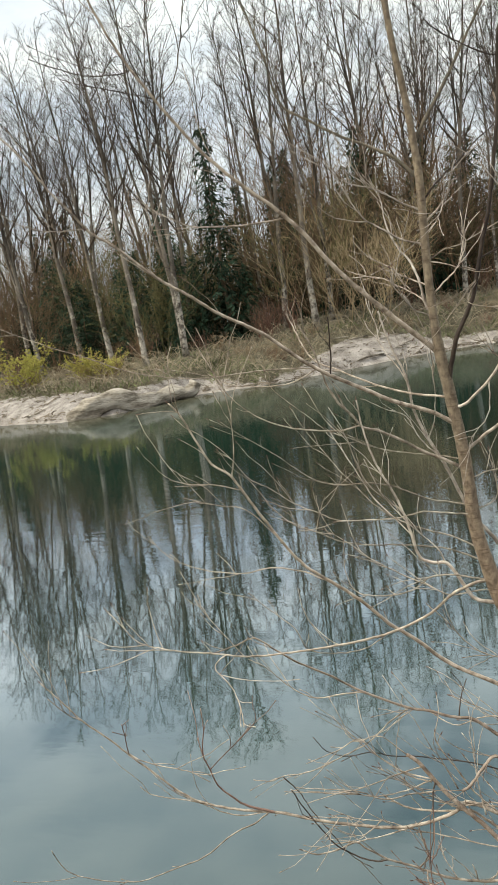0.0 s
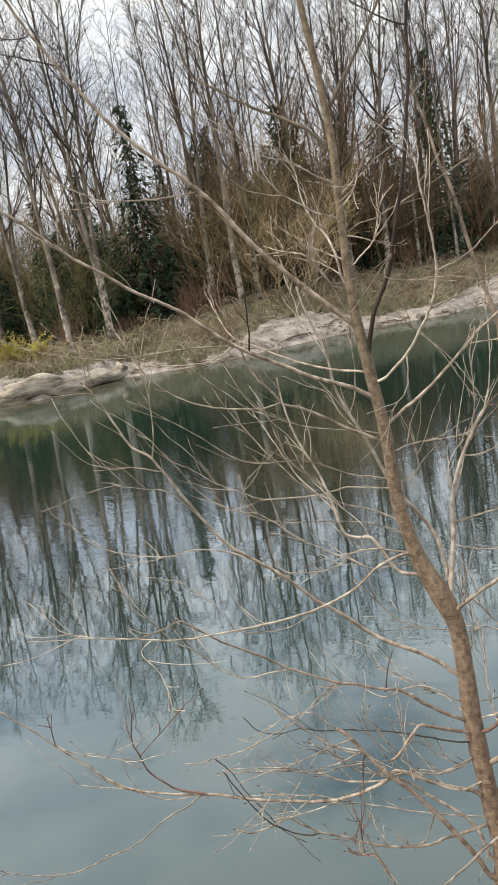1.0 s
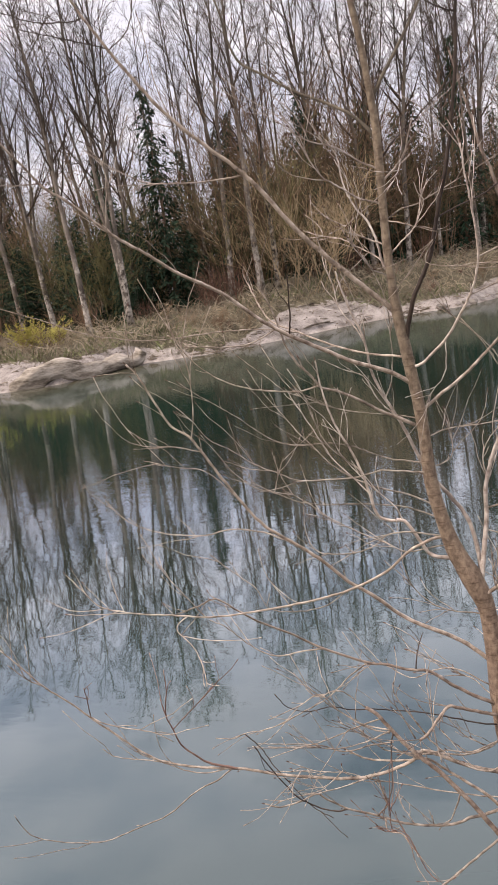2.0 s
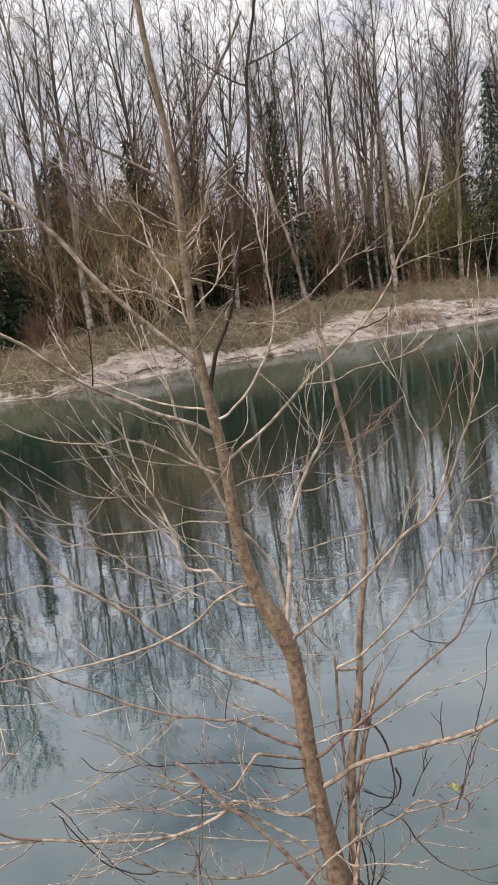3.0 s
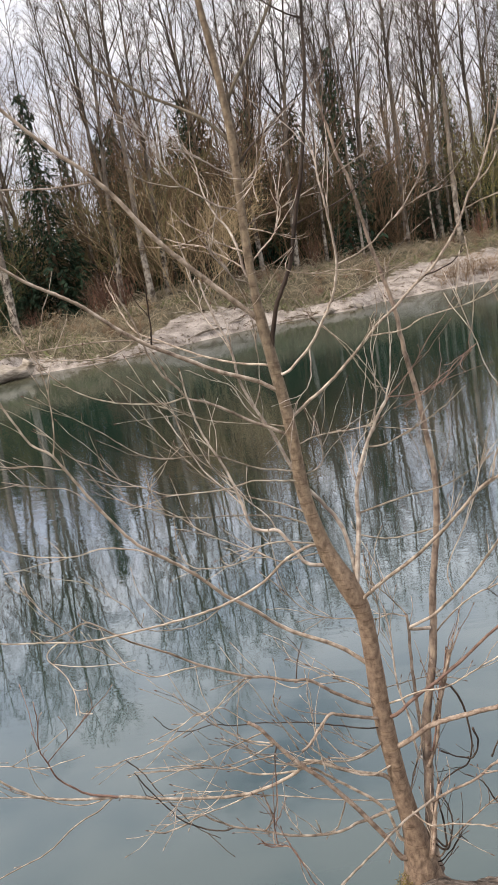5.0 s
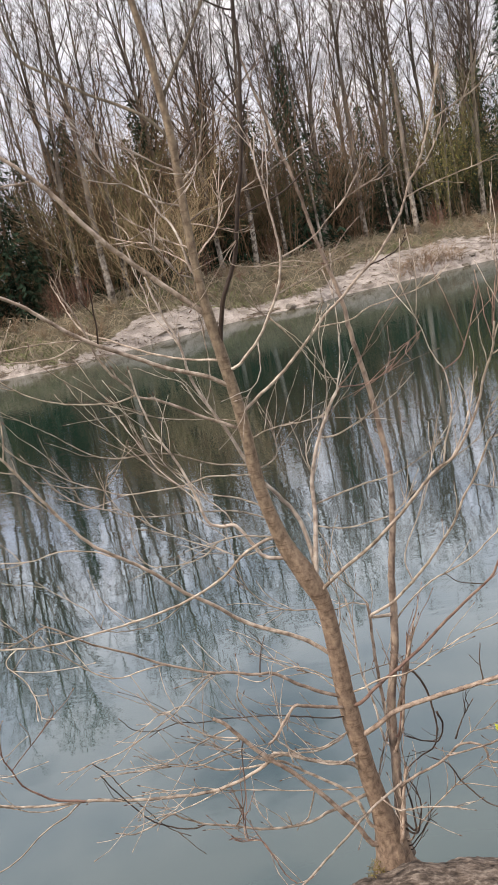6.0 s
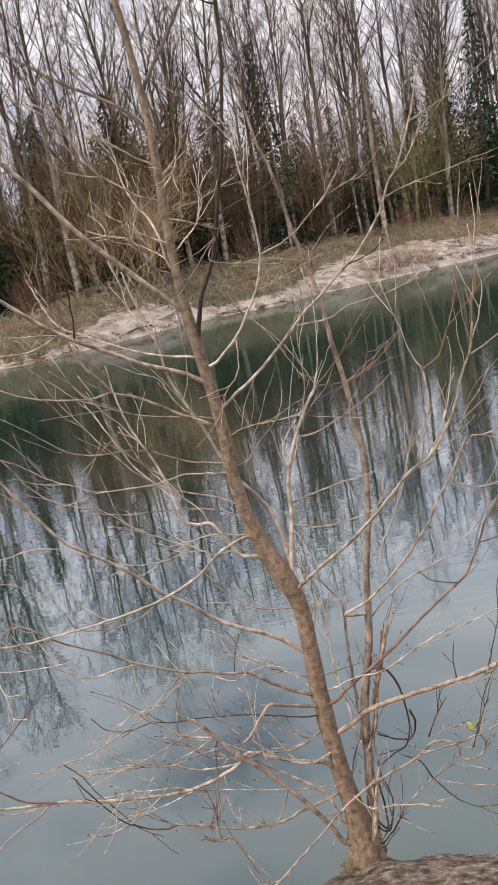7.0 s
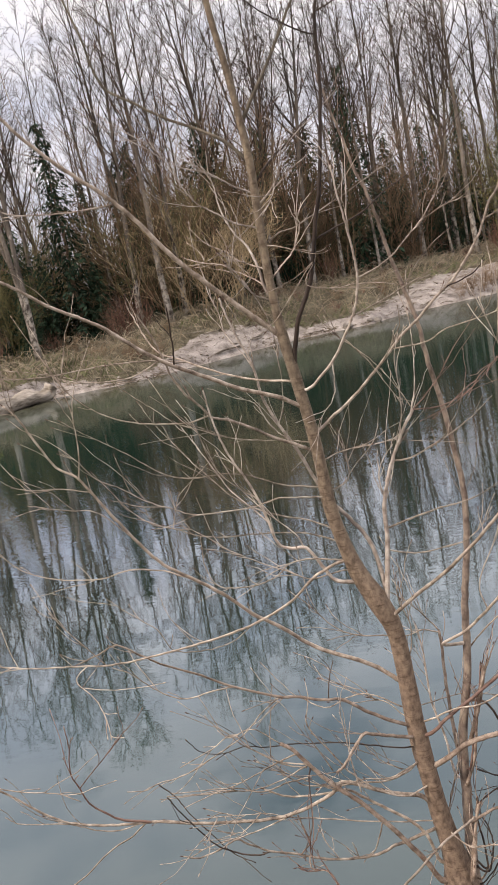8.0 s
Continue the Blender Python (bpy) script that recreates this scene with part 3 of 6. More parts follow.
for i in range(20):
    x = -42 + 74 * (i + rng.random()) / 20
    put(CONIFERS[i % 2], x, rng.uniform(13, 21), rng.uniform(0, 360), rng.uniform(0.55, 0.8))
for x, d, sz in ((-28.0, 5.5, 1.25), (-24.0, 7, 0.8), (-22.0, 7.2, 0.7), (20.4, 6.5, 0.9)):
    put(YELLOW, x, d, rng.uniform(0, 360), sz)
for x, d, sz in ((5.6, 0.5, 0.45), (6.3, 0.7, 0.6), (7.0, 0.6, 0.65), (7.8, 0.9, 0.75), (8.4, 0.7, 0.65), (9.0, 1.1, 0.7), (9.7, 1.0, 0.5), (6.4, 1.4, 0.4), (12.6, 2.4, 0.5), (13.6, 2.0, 0.5), (18.4, 1.3, 0.6), (19.6, 1.4, 0.7), (19.0, 1.6, 0.6), (20.6, 1.8, 0.55), (5.2, 1.8, 0.35), (-21.0, 5.5, 0.7), (-12.5, 2.5, 0.5)):
    put(SHRUBS[rng.randint(0, 1)], x, d, rng.uniform(0, 360), sz, 0.6)
for x, d, kind, turn in ((-18.9, 18.5, POLES[0], 40), (-17.9, 22.0, POLES[2], 150), (-20.4, 24.0, POLES[1], 260)):
    put(kind, x, d, turn, 0.98, 1.0, (1.0, 0.5))
for ob in (*ALDERS, *POLES, *CONIFERS, *SHRUBS, *SAPLINGS, LEAFY, OLIVE, YELLOW):
    for o in (*ob.children_recursive, ob):
        bpy.data.objects.remove(o)


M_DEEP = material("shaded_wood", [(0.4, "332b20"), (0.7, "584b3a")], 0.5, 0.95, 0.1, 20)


def far_woods():
    """The depth of the wood: trunks, twigs and low thicket too far in to tell apart."""
    rng = random.Random(8)
    sh = Shape()
    for _ in range(240):
        x, d = rng.uniform(-75, 95), rng.uniform(36, 100)
        p = Vector((x, shore(x) + d, 2.8))
        h = rng.uniform(8, 17)
        top = p + Vector((rng.uniform(-1, 1), rng.uniform(-1, 1), h))
        line = [p.lerp(top, u) + Vector((rng.uniform(-0.2, 0.2), 0, 0)) for u in (0, 0.33, 0.66, 1)]
        sh.tube(line, [0.15, 0.11, 0.07, 0.02], 3, foot=False)
        for _ in range(22):
            u = rng.uniform(0.3, 0.98)
            q = p.lerp(top, u)
            a = rng.uniform(0, 6.283)
            sh.tube([q, q + Vector((math.cos(a), math.sin(a), rng.uniform(1, 2))) * rng.uniform(0.8, 2.2)], [0.04, 0.012], 3, foot=False)
    for _ in range(5600):
        x, d = rng.uniform(-75, 95), rng.uniform(26, 60)
        p = Vector((x, shore(x) + d, 2.7))
        h = rng.uniform(1, 7)
        lean = rng.gauss(0, 0.45) * h
        mid = p + Vector((lean * 0.3, 0, h * 0.55))
        top = p + Vector((lean, rng.uniform(-0.2, 0.2) * h, h))
        sh.tube([p, mid, top], [0.06, 0.045, 0.02], 3, foot=False)
        for _ in range(2):
            q = mid.lerp(top, rng.random())
            sh.tube([q, q + Vector((rng.uniform(-1, 1), rng.uniform(-1, 1), rng.uniform(-0.2, 1))) * h * 0.3], [0.03, 0.012], 3, foot=False)
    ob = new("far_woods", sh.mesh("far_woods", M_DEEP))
    tagged(ob, "brown depth of leafless wood behind the front trees", "woods", kind="stuff")


far_woods()


def bank_brush():
    """Dry grass, bramble and dead stalks that cover the bank above the sand."""
    rng = random.Random(9)
    for name, mat, label, count, green in (("dry_grass", M_DRY_GRASS, "matted dry grass and dead stalks on the bank", 42000, False),
                                           ("bramble", M_GREEN_BRUSH, "low green-brown bramble on the bank", 15000, True)):
        sh = Shape()
        for _ in range(count):
            x = rng.uniform(-42, 46)
            top = sand_top(x)
            d = top + rng.random() ** 1.3 * 11 + rng.gauss(0, 0.5)
            if green and noise.noise(Vector((x * 0.3, d * 0.4, 7))) < 0.12:
                continue
            if d < 0.25:
                continue
            p = Vector((x, shore(x) + d, far_height(x, d) - 0.04))
            w = Vector((rng.uniform(-1, 1), rng.uniform(-1, 1), rng.uniform(0.15, 1.1))).normalized()
            sh.leaf(p, w, w.orthogonal().normalized(), rng.uniform(0.25, 0.85), rng.uniform(0.012, 0.035) * (2.5 if green else 1))
        tagged(new(name, sh.mesh(name, mat)), label, "grass", kind="stuff")


bank_brush()


def bank_tangle():
    """Arching bare canes that lie over one another on the bank."""
    rng = random.Random(19)
    sh = Shape()
    for _ in range(3000):
        x = rng.uniform(-40, 40)
        d = sand_top(x) + 0.3 + rng.random() ** 1.2 * 9
        p = Vector((x, shore(x) + d, far_height(x, d) - 0.03))
        a, ln, up = rng.uniform(0, 6.283), rng.uniform(0.5, 1.9), rng.uniform(0.15, 0.55)
        out = Vector((math.cos(a), 0.5 * math.sin(a), 0))
        line = [p + out * ln * t + Vector((rng.uniform(-0.06, 0.06), 0, ln * up * 4 * t * (1 - t * 0.85))) for t in (0, 0.3, 0.65, 1)]
        sh.tube(line, [0.02, 0.017, 0.013, 0.007], 3, foot=False)
    tagged(new("bare_canes", sh.mesh("bare_canes", M_CANE)), "tangle of pale bare canes over the bank", "brush", kind="stuff")


def shore_debris():
    """Twigs, bark and leaf litter washed up on the sand."""
    rng = random.Random(23)
    sh = Shape()
    for _ in range(3200):
        x = rng.uniform(-36, 34)
        top = sand_top(x) + 0.5
        d = top * (rng.random() if rng.random() < 0.6 else rng.gauss(0.12, 0.06))
        if d < 0.05 or noise.noise(Vector((x * 0.7, d * 1.5, 2.0))) < -0.05:
            continue
        p = Vector((x, shore(x) + d, far_height(x, d) + 0.015))
        a, ln = rng.uniform(0, 6.283), 0.06 + 0.5 * rng.random() ** 2
        out = Vector((math.cos(a), math.sin(a) * 0.6, rng.uniform(-0.05, 0.2)))
        sh.tube([p, p + out * ln * 0.5 + Vector((0, 0, rng.uniform(0, 0.05))), p + out * ln], [rng.uniform(0.012, 0.035), 0.02, 0.008], 4)
    tagged(new("litter", sh.mesh("litter", M_LITTER)), "dark twigs and litter scattered on the sand", "litter", kind="stuff")


M_LITTER = material("litter", [(0.38, "2c241c"), (0.55, "4f4438"), (0.72, "7d7060")], 1.3, 0.9, 0.1, 14, vary=0.0)
shore_debris()
M_CANE = material("bare_canes", [(0.38, "54493a"), (0.55, "7b6d57"), (0.72, "9c8e77")], 0.8, 0.9, 0.1, 14, vary=0.0)
bank_tangle()


def driftwood(name, ctrl, r0, r1, label):
    sh = Shape()
    line = smooth_line(ctrl, 6)
    k = len(line) - 1
    sh.tube(line, [(r0 + (r1 - r0) * i / k) * (0.35 + 0.65 * min(1, i / k * 5)) * (1 + 0.08 * math.sin(i * 1.1)) for i in range(k + 1)], 18, 0.6, r0 * 100, True, 1.3)
    thing = new(name, sh.mesh(name, M_LOG))
    return tagged(thing, label, "log")


def on_bank(x, d, lift):
    return (x, shore(x) + d, far_height(x, d) + lift)


driftwood("driftwood_log", [on_bank(-20.3, 0.1, 0.05), on_bank(-19.4, 0.25, 0.28), on_bank(-18.2, 0.5, 0.42), on_bank(-17.3, -0.2, 0.34), (-16.5, 35.0, 0.36), (-15.9, 35.7, 0.34), (-15.6, 35.9, 0.72)],
          0.50, 0.24, "big pale weathered driftwood log lying on the sand at the water")
for x0, d0, x1, d1 in ((12.6, 0.5, 14.2, 0.7), (13.0, 0.45, 15.3, 0.4), (-8.4, 0.5, -7.2, 0.6)):
    driftwood("driftwood_stick", [on_bank(x0, d0, 0.08), on_bank((x0 + x1) / 2, (d0 + d1) / 2, 0.16), on_bank(x1, d1, 0.1)], 0.06, 0.04, "pale dead stick lying on the sandy shore")
rng = random.Random(41)
for i in range(34):
    x0 = rng.choice((rng.uniform(-30, -21), rng.uniform(-10, -5), rng.uniform(2, 17), rng.uniform(2, 17)))
    d0 = rng.uniform(0.3, max(0.7, sand_top(x0) + 0.6))
    x1, d1 = x0 + rng.uniform(-1.2, 1.2), d0 + rng.uniform(-0.4, 0.4)
    driftwood("driftwood_stick", [on_bank(x0, d0, 0.03), on_bank((x0 + x1) / 2, (d0 + d1) / 2, 0.07), on_bank(x1, d1, 0.04 + rng.random() * 0.12)], rng.uniform(0.025, 0.05), 0.015, "dead stick washed up on the sandy shore")
for x, d, dx, h in ((14.3, 8.0, 0.6, 4.2), (16.1, 7.5, 0.9, 4.9), (16.6, 7.9, -0.2, 4.0)):
    sh = Shape()
    b = Vector(on_bank(x, d, -0.1))
    line = smooth_line([b, b + Vector((dx * 0.25, 0.1, h * 0.35)), b + Vector((dx * 0.8, 0.1, h * 0.75)), b + Vector((dx, 0.2, h))], 4)
    sh.tube(line, [0.07 - 0.045 * i / (len(line) - 1) for i in range(len(line))], 6)
    tagged(new("dead_sapling", sh.mesh("dead_sapling", M_LOG)), "thin pale dead sapling leaning on the bank", "tree", "dead saplings")


def rock(x, d, size):
    bm = bmesh.new()
    bmesh.ops.create_icosphere(bm, subdivisions=2, radius=size)
    for v in bm.verts:
        v.co *= 1 + 0.5 * noise.noise(v.co * 1.6 / size + Vector((x, d, 0)))
        v.co.z *= 0.6
    me = bpy.data.meshes.new("rock")
    bm.to_mesh(me)
    bm.free()
    me.materials.append(M_ROCK)
    ob = new("rock", me)
    ob.location = on_bank(x, d, size * 0.2)
    tagged(ob, "dark wet rock at the water's edge", "rock", "rocks on the shore")


M_ROCK = material("wet_rock", [(0.4, "3b352f"), (0.7, "6d655b")], 3, 0.6, 0.5, 20)
for x, d, size in ((-1.4, 0.1, 0.3), (0.3, 0.1, 0.3), (9.9, 0.1, 0.28), (10.6, 0.8, 0.22), (-0.1, 0.3, 0.2)):
    rock(x, d, size)

# ---------------------------------------------------------------- the young tree on the near bank
GREY = material("grey_bark", [(0.45, "352e26"), (0.65, "4c4438"), (0.85, "6b6152")], 20, 0.8, 0.5, 120, (1, 1, 0.5), 0.12, 0.002)
PALE = material("pale_bark", [(0.44, "6c5f54"), (0.62, "988a7d"), (0.90, "c6baac")], 34, 0.74, 0.9, 170, (1, 1, 1), 0.2, 0.004, spec=0.4)
TAN = material("tan_bark", [(0.44, "52463c"), (0.62, "827364"), (0.90, "b5a797")], 34, 0.74, 0.9, 170, (1, 1, 1), 0.22, 0.004, spec=0.4)
ORANGE = material("orange_bark", [(0.44, "4e3f36"), (0.62, "7c6a5b"), (0.90, "ab9a8a")], 34, 0.74, 0.9, 170, (1, 1, 1), 0.22, 0.004, spec=0.4)
BROWN = material("brown_bark", [(0.46, "4c4036"), (0.64, "74655a"), (0.90, "9a8a78")], 34, 0.82, 0.9, 150, (1, 1, 0.6), 0.1, 0.005)
RED = material("red_bark", [(0.40, "503a31"), (0.67, "6b5247"), (0.95, "8a7161")], 26, 0.72, 0.7, 150, (1, 1, 1), 0.22, 0.002, spec=0.4)
DARK = material("dark_bark", [(0.42, "221b17"), (0.6, "372c25"), (0.8, "4b3f36")], 12, 0.75, 0.4, 150, (1, 1, 1), 0.2, 0.002, spec=0.3)
M_BUD = material("bud", [(0.4, "3d2b24"), (0.7, "5d4538")], 30, 0.7, 0.2, 200, vary=0.2)
M_LEAF = material("fresh_leaf", [(0.4, "7d8226"), (0.7, "a5a43a")], 20, 0.6, 0.1, 200, vary=0.1)
M_MOSS = material("moss", [(0.4, "453d24"), (0.7, "716438")], 30, 0.95, 0.6, 200, vary=0.1)


def trunk_material():
    """Smooth young bark: reddish brown low down, grey-olive above, with fine level rings and flecks."""
    mat = material("young_bark", [(0.46, "5c4e42"), (0.67, "79685a"), (0.88, "917f6d")], 60, 0.85, 0.8, 170, (1, 1, 0.7), 0.0, 0.006)
    n, l = mat.node_tree.nodes, mat.node_tree.links
    geo, sep = n.new("ShaderNodeTexCoord"), n.new("ShaderNodeSeparateXYZ")
    l.new(geo.outputs["Object"], sep.inputs["Vector"])
    age = n.new("ShaderNodeMapRange")
    age.inputs["From Min"].default_value, age.inputs["From Max"].default_value = 0.8, 1.9
    l.new(sep.outputs["Z"], age.inputs["Value"])
    hue = n.new("ShaderNodeMix")
    hue.data_type, hue.blend_type = "RGBA", "MULTIPLY"
    hue.inputs["Factor"].default_value = 1.0
    tint = n.new("ShaderNodeValToRGB")
    tint.color_ramp.elements[0].color, tint.color_ramp.elements[1].color = (0.95, 0.91, 0.86, 1), (0.80, 0.83, 0.77, 1)
    l.new(age.outputs["Result"], tint.inputs["Fac"])
    bsdf = n["Principled BSDF"]
    old = bsdf.inputs["Base Color"].links[0].from_socket
    l.new(old, hue.inputs["A"])
    l.new(tint.outputs["Color"], hue.inputs["B"])
    band, scar, cut = n.new("ShaderNodeMapping"), n.new("ShaderNodeTexNoise"), n.new("ShaderNodeValToRGB")
    band.inputs["Scale"].default_value = (16, 16, 190)
    scar.inputs["Scale"].default_value, scar.inputs["Detail"].default_value = 1.0, 2.0
    l.new(geo.outputs["Object"], band.inputs["Vector"])
    l.new(band.outputs["Vector"], scar.inputs["Vector"])
    cut.color_ramp.elements[0].position, cut.color_ramp.elements[0].color = 0.29, (0.65, 0.6, 0.56, 1)
    cut.color_ramp.elements[1].position, cut.color_ramp.elements[1].color = 0.42, (1, 1, 1, 1)
    l.new(scar.outputs["Fac"], cut.inputs["Fac"])
    last = n.new("ShaderNodeMix")
    last.data_type, last.blend_type = "RGBA", "MULTIPLY"
    last.inputs["Factor"].default_value = 1.0
    l.new(hue.outputs["Result"], last.inputs["A"])
    l.new(cut.outputs["Color"], last.inputs["B"])
    l.new(last.outputs["Result"], bsdf.inputs["Base Color"])
    return mat


TREE = new("young_tree")
TREE.location = (-0.09, 2.4, 0.88)
tagged(TREE, "young leafless tree with tan bark rooted at the bank's edge", "tree")
TWIGS = random.Random(77)
LAST = [None]


TRUNK = [(0.05, 0, -0.06), (0.041, 0, 0.12), (0.013, 0, 0.361), (-0.01, 0, 0.623), (-0.016, 0, 0.813), (-0.023, 0, 0.996), (-0.054, 0, 1.098), (-0.105, 0, 1.214),
         (-0.131, 0, 1.318), (-0.153, 0, 1.451), (-0.157, 0, 1.598), (-0.167, 0, 1.743), (-0.183, 0, 1.884), (-0.193, 0, 1.97), (-0.2, 0, 2.089),
         (-0.2, 0, 2.204), (-0.197, 0, 2.317), (-0.192, 0, 2.444), (-0.193, 0, 2.552), (-0.206, 0, 2.749), (-0.222, 0, 2.895), (-0.238, 0, 3.23), (-0.232, 0, 3.7)]


def trunk_at(z):
    """Where the trunk's axis runs at a height."""
    return float(np.interp(z, [p[2] for p in TRUNK], [p[0] for p in TRUNK]))


def bough(name, parent, mat, r0, r1, pts, twigs, foot=0.0):
    if name == "limb" and abs(pts[0][0] - trunk_at(pts[0][2])) < 0.03:
        first = (trunk_at(pts[0][2]), 0.006, pts[0][2] - 0.006)
        near = [(x, y * float(np.interp(abs(x - trunk_at(z)), [0.02, 0.06], [0.1, 1.0])), z) for x, y, z in pts[1:4]]
        pts = [first] + near + pts[4:]
    line = smooth_line(pts, 5)
    k = len(line) - 1
    if r0 < 15:
        r0, r1 = r0 * (1.08 if pts[0][2] < 0.75 else 0.98), r1 * 1.08
    radii = [0.001 * (r0 + (r1 - r0) * (i / k) ** (0.42 if r0 > 20 else 0.75)) for i in range(k + 1)]
    for i in range(3, k - 2):
        if i % 5 == 0 and r0 > 3:
            radii[i] *= 1.05
    if foot:
        radii[0] *= foot
        radii[1] *= 1 + (foot - 1) * 0.4
    jit = random.Random(int(abs(pts[-1][0]) * 9999 + abs(pts[-1][2]) * 777))
    for i in range(1, k):
        line[i] = line[i] + Vector((jit.uniform(-1, 1), jit.uniform(-1, 1), jit.uniform(-1, 1))) * (0.0011 if r0 < 20 else 0.0018)
    sh = Shape()
    sh.tube(line, radii, 8 if r0 > 4 else 5)
    buds = []
    for _ in range(twigs):
        i = TWIGS.randint(int(k * 0.35), k - 1)
        way = (line[min(i + 1, k)] - line[i - 1]).normalized()
        out = way.orthogonal()
        out.rotate(Matrix.Rotation(TWIGS.uniform(0, 6.283), 3, way))
        way = (way * TWIGS.uniform(0.8, 1.6) + out.normalized() * TWIGS.uniform(0.4, 0.9) + Vector((0, 0, 0.2))).normalized()
        ln = 0.03 + 0.24 * TWIGS.random() ** 1.8
        p = line[i]
        tw = [p.copy()]
        for _ in range(5):
            way = (way + Vector((TWIGS.uniform(-1, 1), TWIGS.uniform(-1, 1), TWIGS.uniform(-0.6, 1))) * 0.24).normalized()
            p = p + way * ln / 5
            tw.append(p.copy())
        sh.tube(tw, [0.0014, 0.0013, 0.0012, 0.0011, 0.001, 0.0008], 4)
        if name == "limb":
            buds.append((p, way))
        else:
            sh.tube([p, p + way * 0.003, p + way * 0.008, p + way * 0.012], [0.0011, 0.0018, 0.0015, 0.0004], 5)
    ob = part(name, sh, mat, parent)
    return ob, buds + [(line[-1], (line[-1] - line[-2]).normalized())]


shape = Shape()
shape.tube([Vector((0, 0, z)) for z in (0, 0.003, 0.008, 0.012)], [0.0011, 0.0019, 0.0016, 0.0004], 6)
BUD = shape.mesh("bud", M_BUD)


def limb(mat, r0, r1, pts):
    LAST[0], buds = bough("limb", TREE, mat, r0, r1, pts, (3 if mat == DARK else 8) if r1 < 4 else 3, 1.5 if r0 > 20 else 1.35 if r0 > 5 else 1.2)
    if r1 < 3.5:
        for p, way in buds:
            bud = part("bud", BUD, M_BUD, LAST[0])
            bud.matrix_basis = Matrix.LocRotScale(p, way.to_track_quat("Z", "Y"), None)


def side(mat, r0, r1, pts):
    bough("branch", LAST[0], mat, r0, r1, pts, 1 if mat == DARK else 4)


def trunk():
    line = smooth_line(TRUNK, 8)
    hs = [-0.06, 0.02, 0.12, 0.25, 0.36, 0.62, 1.0, 1.06, 1.11, 1.17, 1.25, 1.45, 1.9, 1.98, 2.1, 2.45, 2.75, 3.2, 3.7]
    rs = [0.088, 0.068, 0.046, 0.035, 0.0325, 0.0305, 0.028, 0.034, 0.037, 0.030, 0.025, 0.0215, 0.0175, 0.0175, 0.0142, 0.0122, 0.0100, 0.0075, 0.003]
    radii = [float(np.interp(p.z, hs, rs)) for p in line]
    sh = Shape()
    sh.tube(line, [r * 0.96 for r in radii], 20, 0.16, 3)
    for i, v in enumerate(sh.v):
        low = max(0.0, 1 - v.z / 0.3)
        out = v - line[min(i // 20, len(line) - 1)]
        a = math.atan2(out.y, out.x)
        sh.v[i] = v + out * (0.22 * low * noise.noise(Vector((math.cos(a) * 2.2, math.sin(a) * 2.2, v.z * 3))) + 0.12 * low * noise.noise(Vector((math.cos(a) * 6, math.sin(a) * 6, v.z * 14))))
    part("trunk", sh, trunk_material(), TREE, "tan-brown trunk with smooth young bark")


trunk()
limb(BROWN, 23.4, 3.0, [(0.089, 0.030, -0.002), (0.097, 0.040, 0.187), (0.114, 0.051, 0.383), (0.133, 0.061, 0.573), (0.166, 0.070, 0.717), (0.191, 0.078, 0.859), (0.205, 0.086, 1.000), (0.226, 0.093, 1.118), (0.250, 0.102, 1.254), (0.262, 0.110, 1.388), (0.257, 0.116, 1.493), (0.244, 0.125, 1.635), (0.222, 0.135, 1.785), (0.214, 0.140, 1.858), (0.206, 0.146, 1.949), (0.179, 0.153, 2.059), (0.153, 0.162, 2.184), (0.138, 0.168, 2.272), (0.118, 0.174, 2.360), (0.096, 0.179, 2.430), (0.081, 0.185, 2.512), (0.057, 0.192, 2.610), (0.034, 0.200, 2.719)])
limb(DARK, 7.6, 3.2, [(-0.182, -0.010, 1.876), (-0.160, -0.021, 1.953), (-0.136, -0.030, 2.019), (-0.103, -0.040, 2.079), (-0.076, -0.049, 2.133), (-0.058, -0.058, 2.193), (-0.037, -0.070, 2.270), (-0.012, -0.082, 2.345), (0.006, -0.094, 2.418), (0.023, -0.108, 2.504), (0.040, -0.122, 2.587), (0.050, -0.136, 2.668), (0.055, -0.147, 2.728), (0.061, -0.155, 2.773), (0.074, -0.164, 2.823), (0.098, -0.181, 2.909), (0.114, -0.200, 3.003)])
side(DARK, 2.7, 1.5, [(0.055, -0.148, 2.731), (0.019, -0.166, 2.742), (-0.022, -0.189, 2.766), (-0.048, -0.205, 2.783), (-0.083, -0.229, 2.807), (-0.109, -0.250, 2.834)])
side(DARK, 2.7, 1.5, [(0.063, -0.156, 2.781), (0.110, -0.170, 2.790), (0.170, -0.186, 2.810), (0.216, -0.200, 2.829)])
side(DARK, 2.9, 1.2, [(-0.047, -0.064, 2.233), (0.011, -0.049, 2.252), (0.096, -0.025, 2.280), (0.167, -0.004, 2.326), (0.237, 0.015, 2.357), (0.327, 0.044, 2.418), (0.403, 0.070, 2.487), (0.481, 0.100, 2.571)])
limb(GREY, 6.4, 3.0, [(-0.185, 0.000, 2.597), (-0.155, 0.027, 2.654), (-0.120, 0.054, 2.711), (-0.084, 0.082, 2.769), (-0.053, 0.107, 2.824), (-0.023, 0.132, 2.878), (0.014, 0.161, 2.943), (0.057, 0.200, 3.033)])
limb(GREY, 5.3, 2.5, [(-0.188, 0.000, 2.494), (-0.255, 0.017, 2.563), (-0.335, 0.034, 2.619), (-0.418, 0.051, 2.670), (-0.502, 0.069, 2.734), (-0.580, 0.084, 2.794), (-0.611, 0.096, 2.859), (-0.630, 0.113, 2.953), (-0.657, 0.130, 3.049), (-0.693, 0.150, 3.167)])
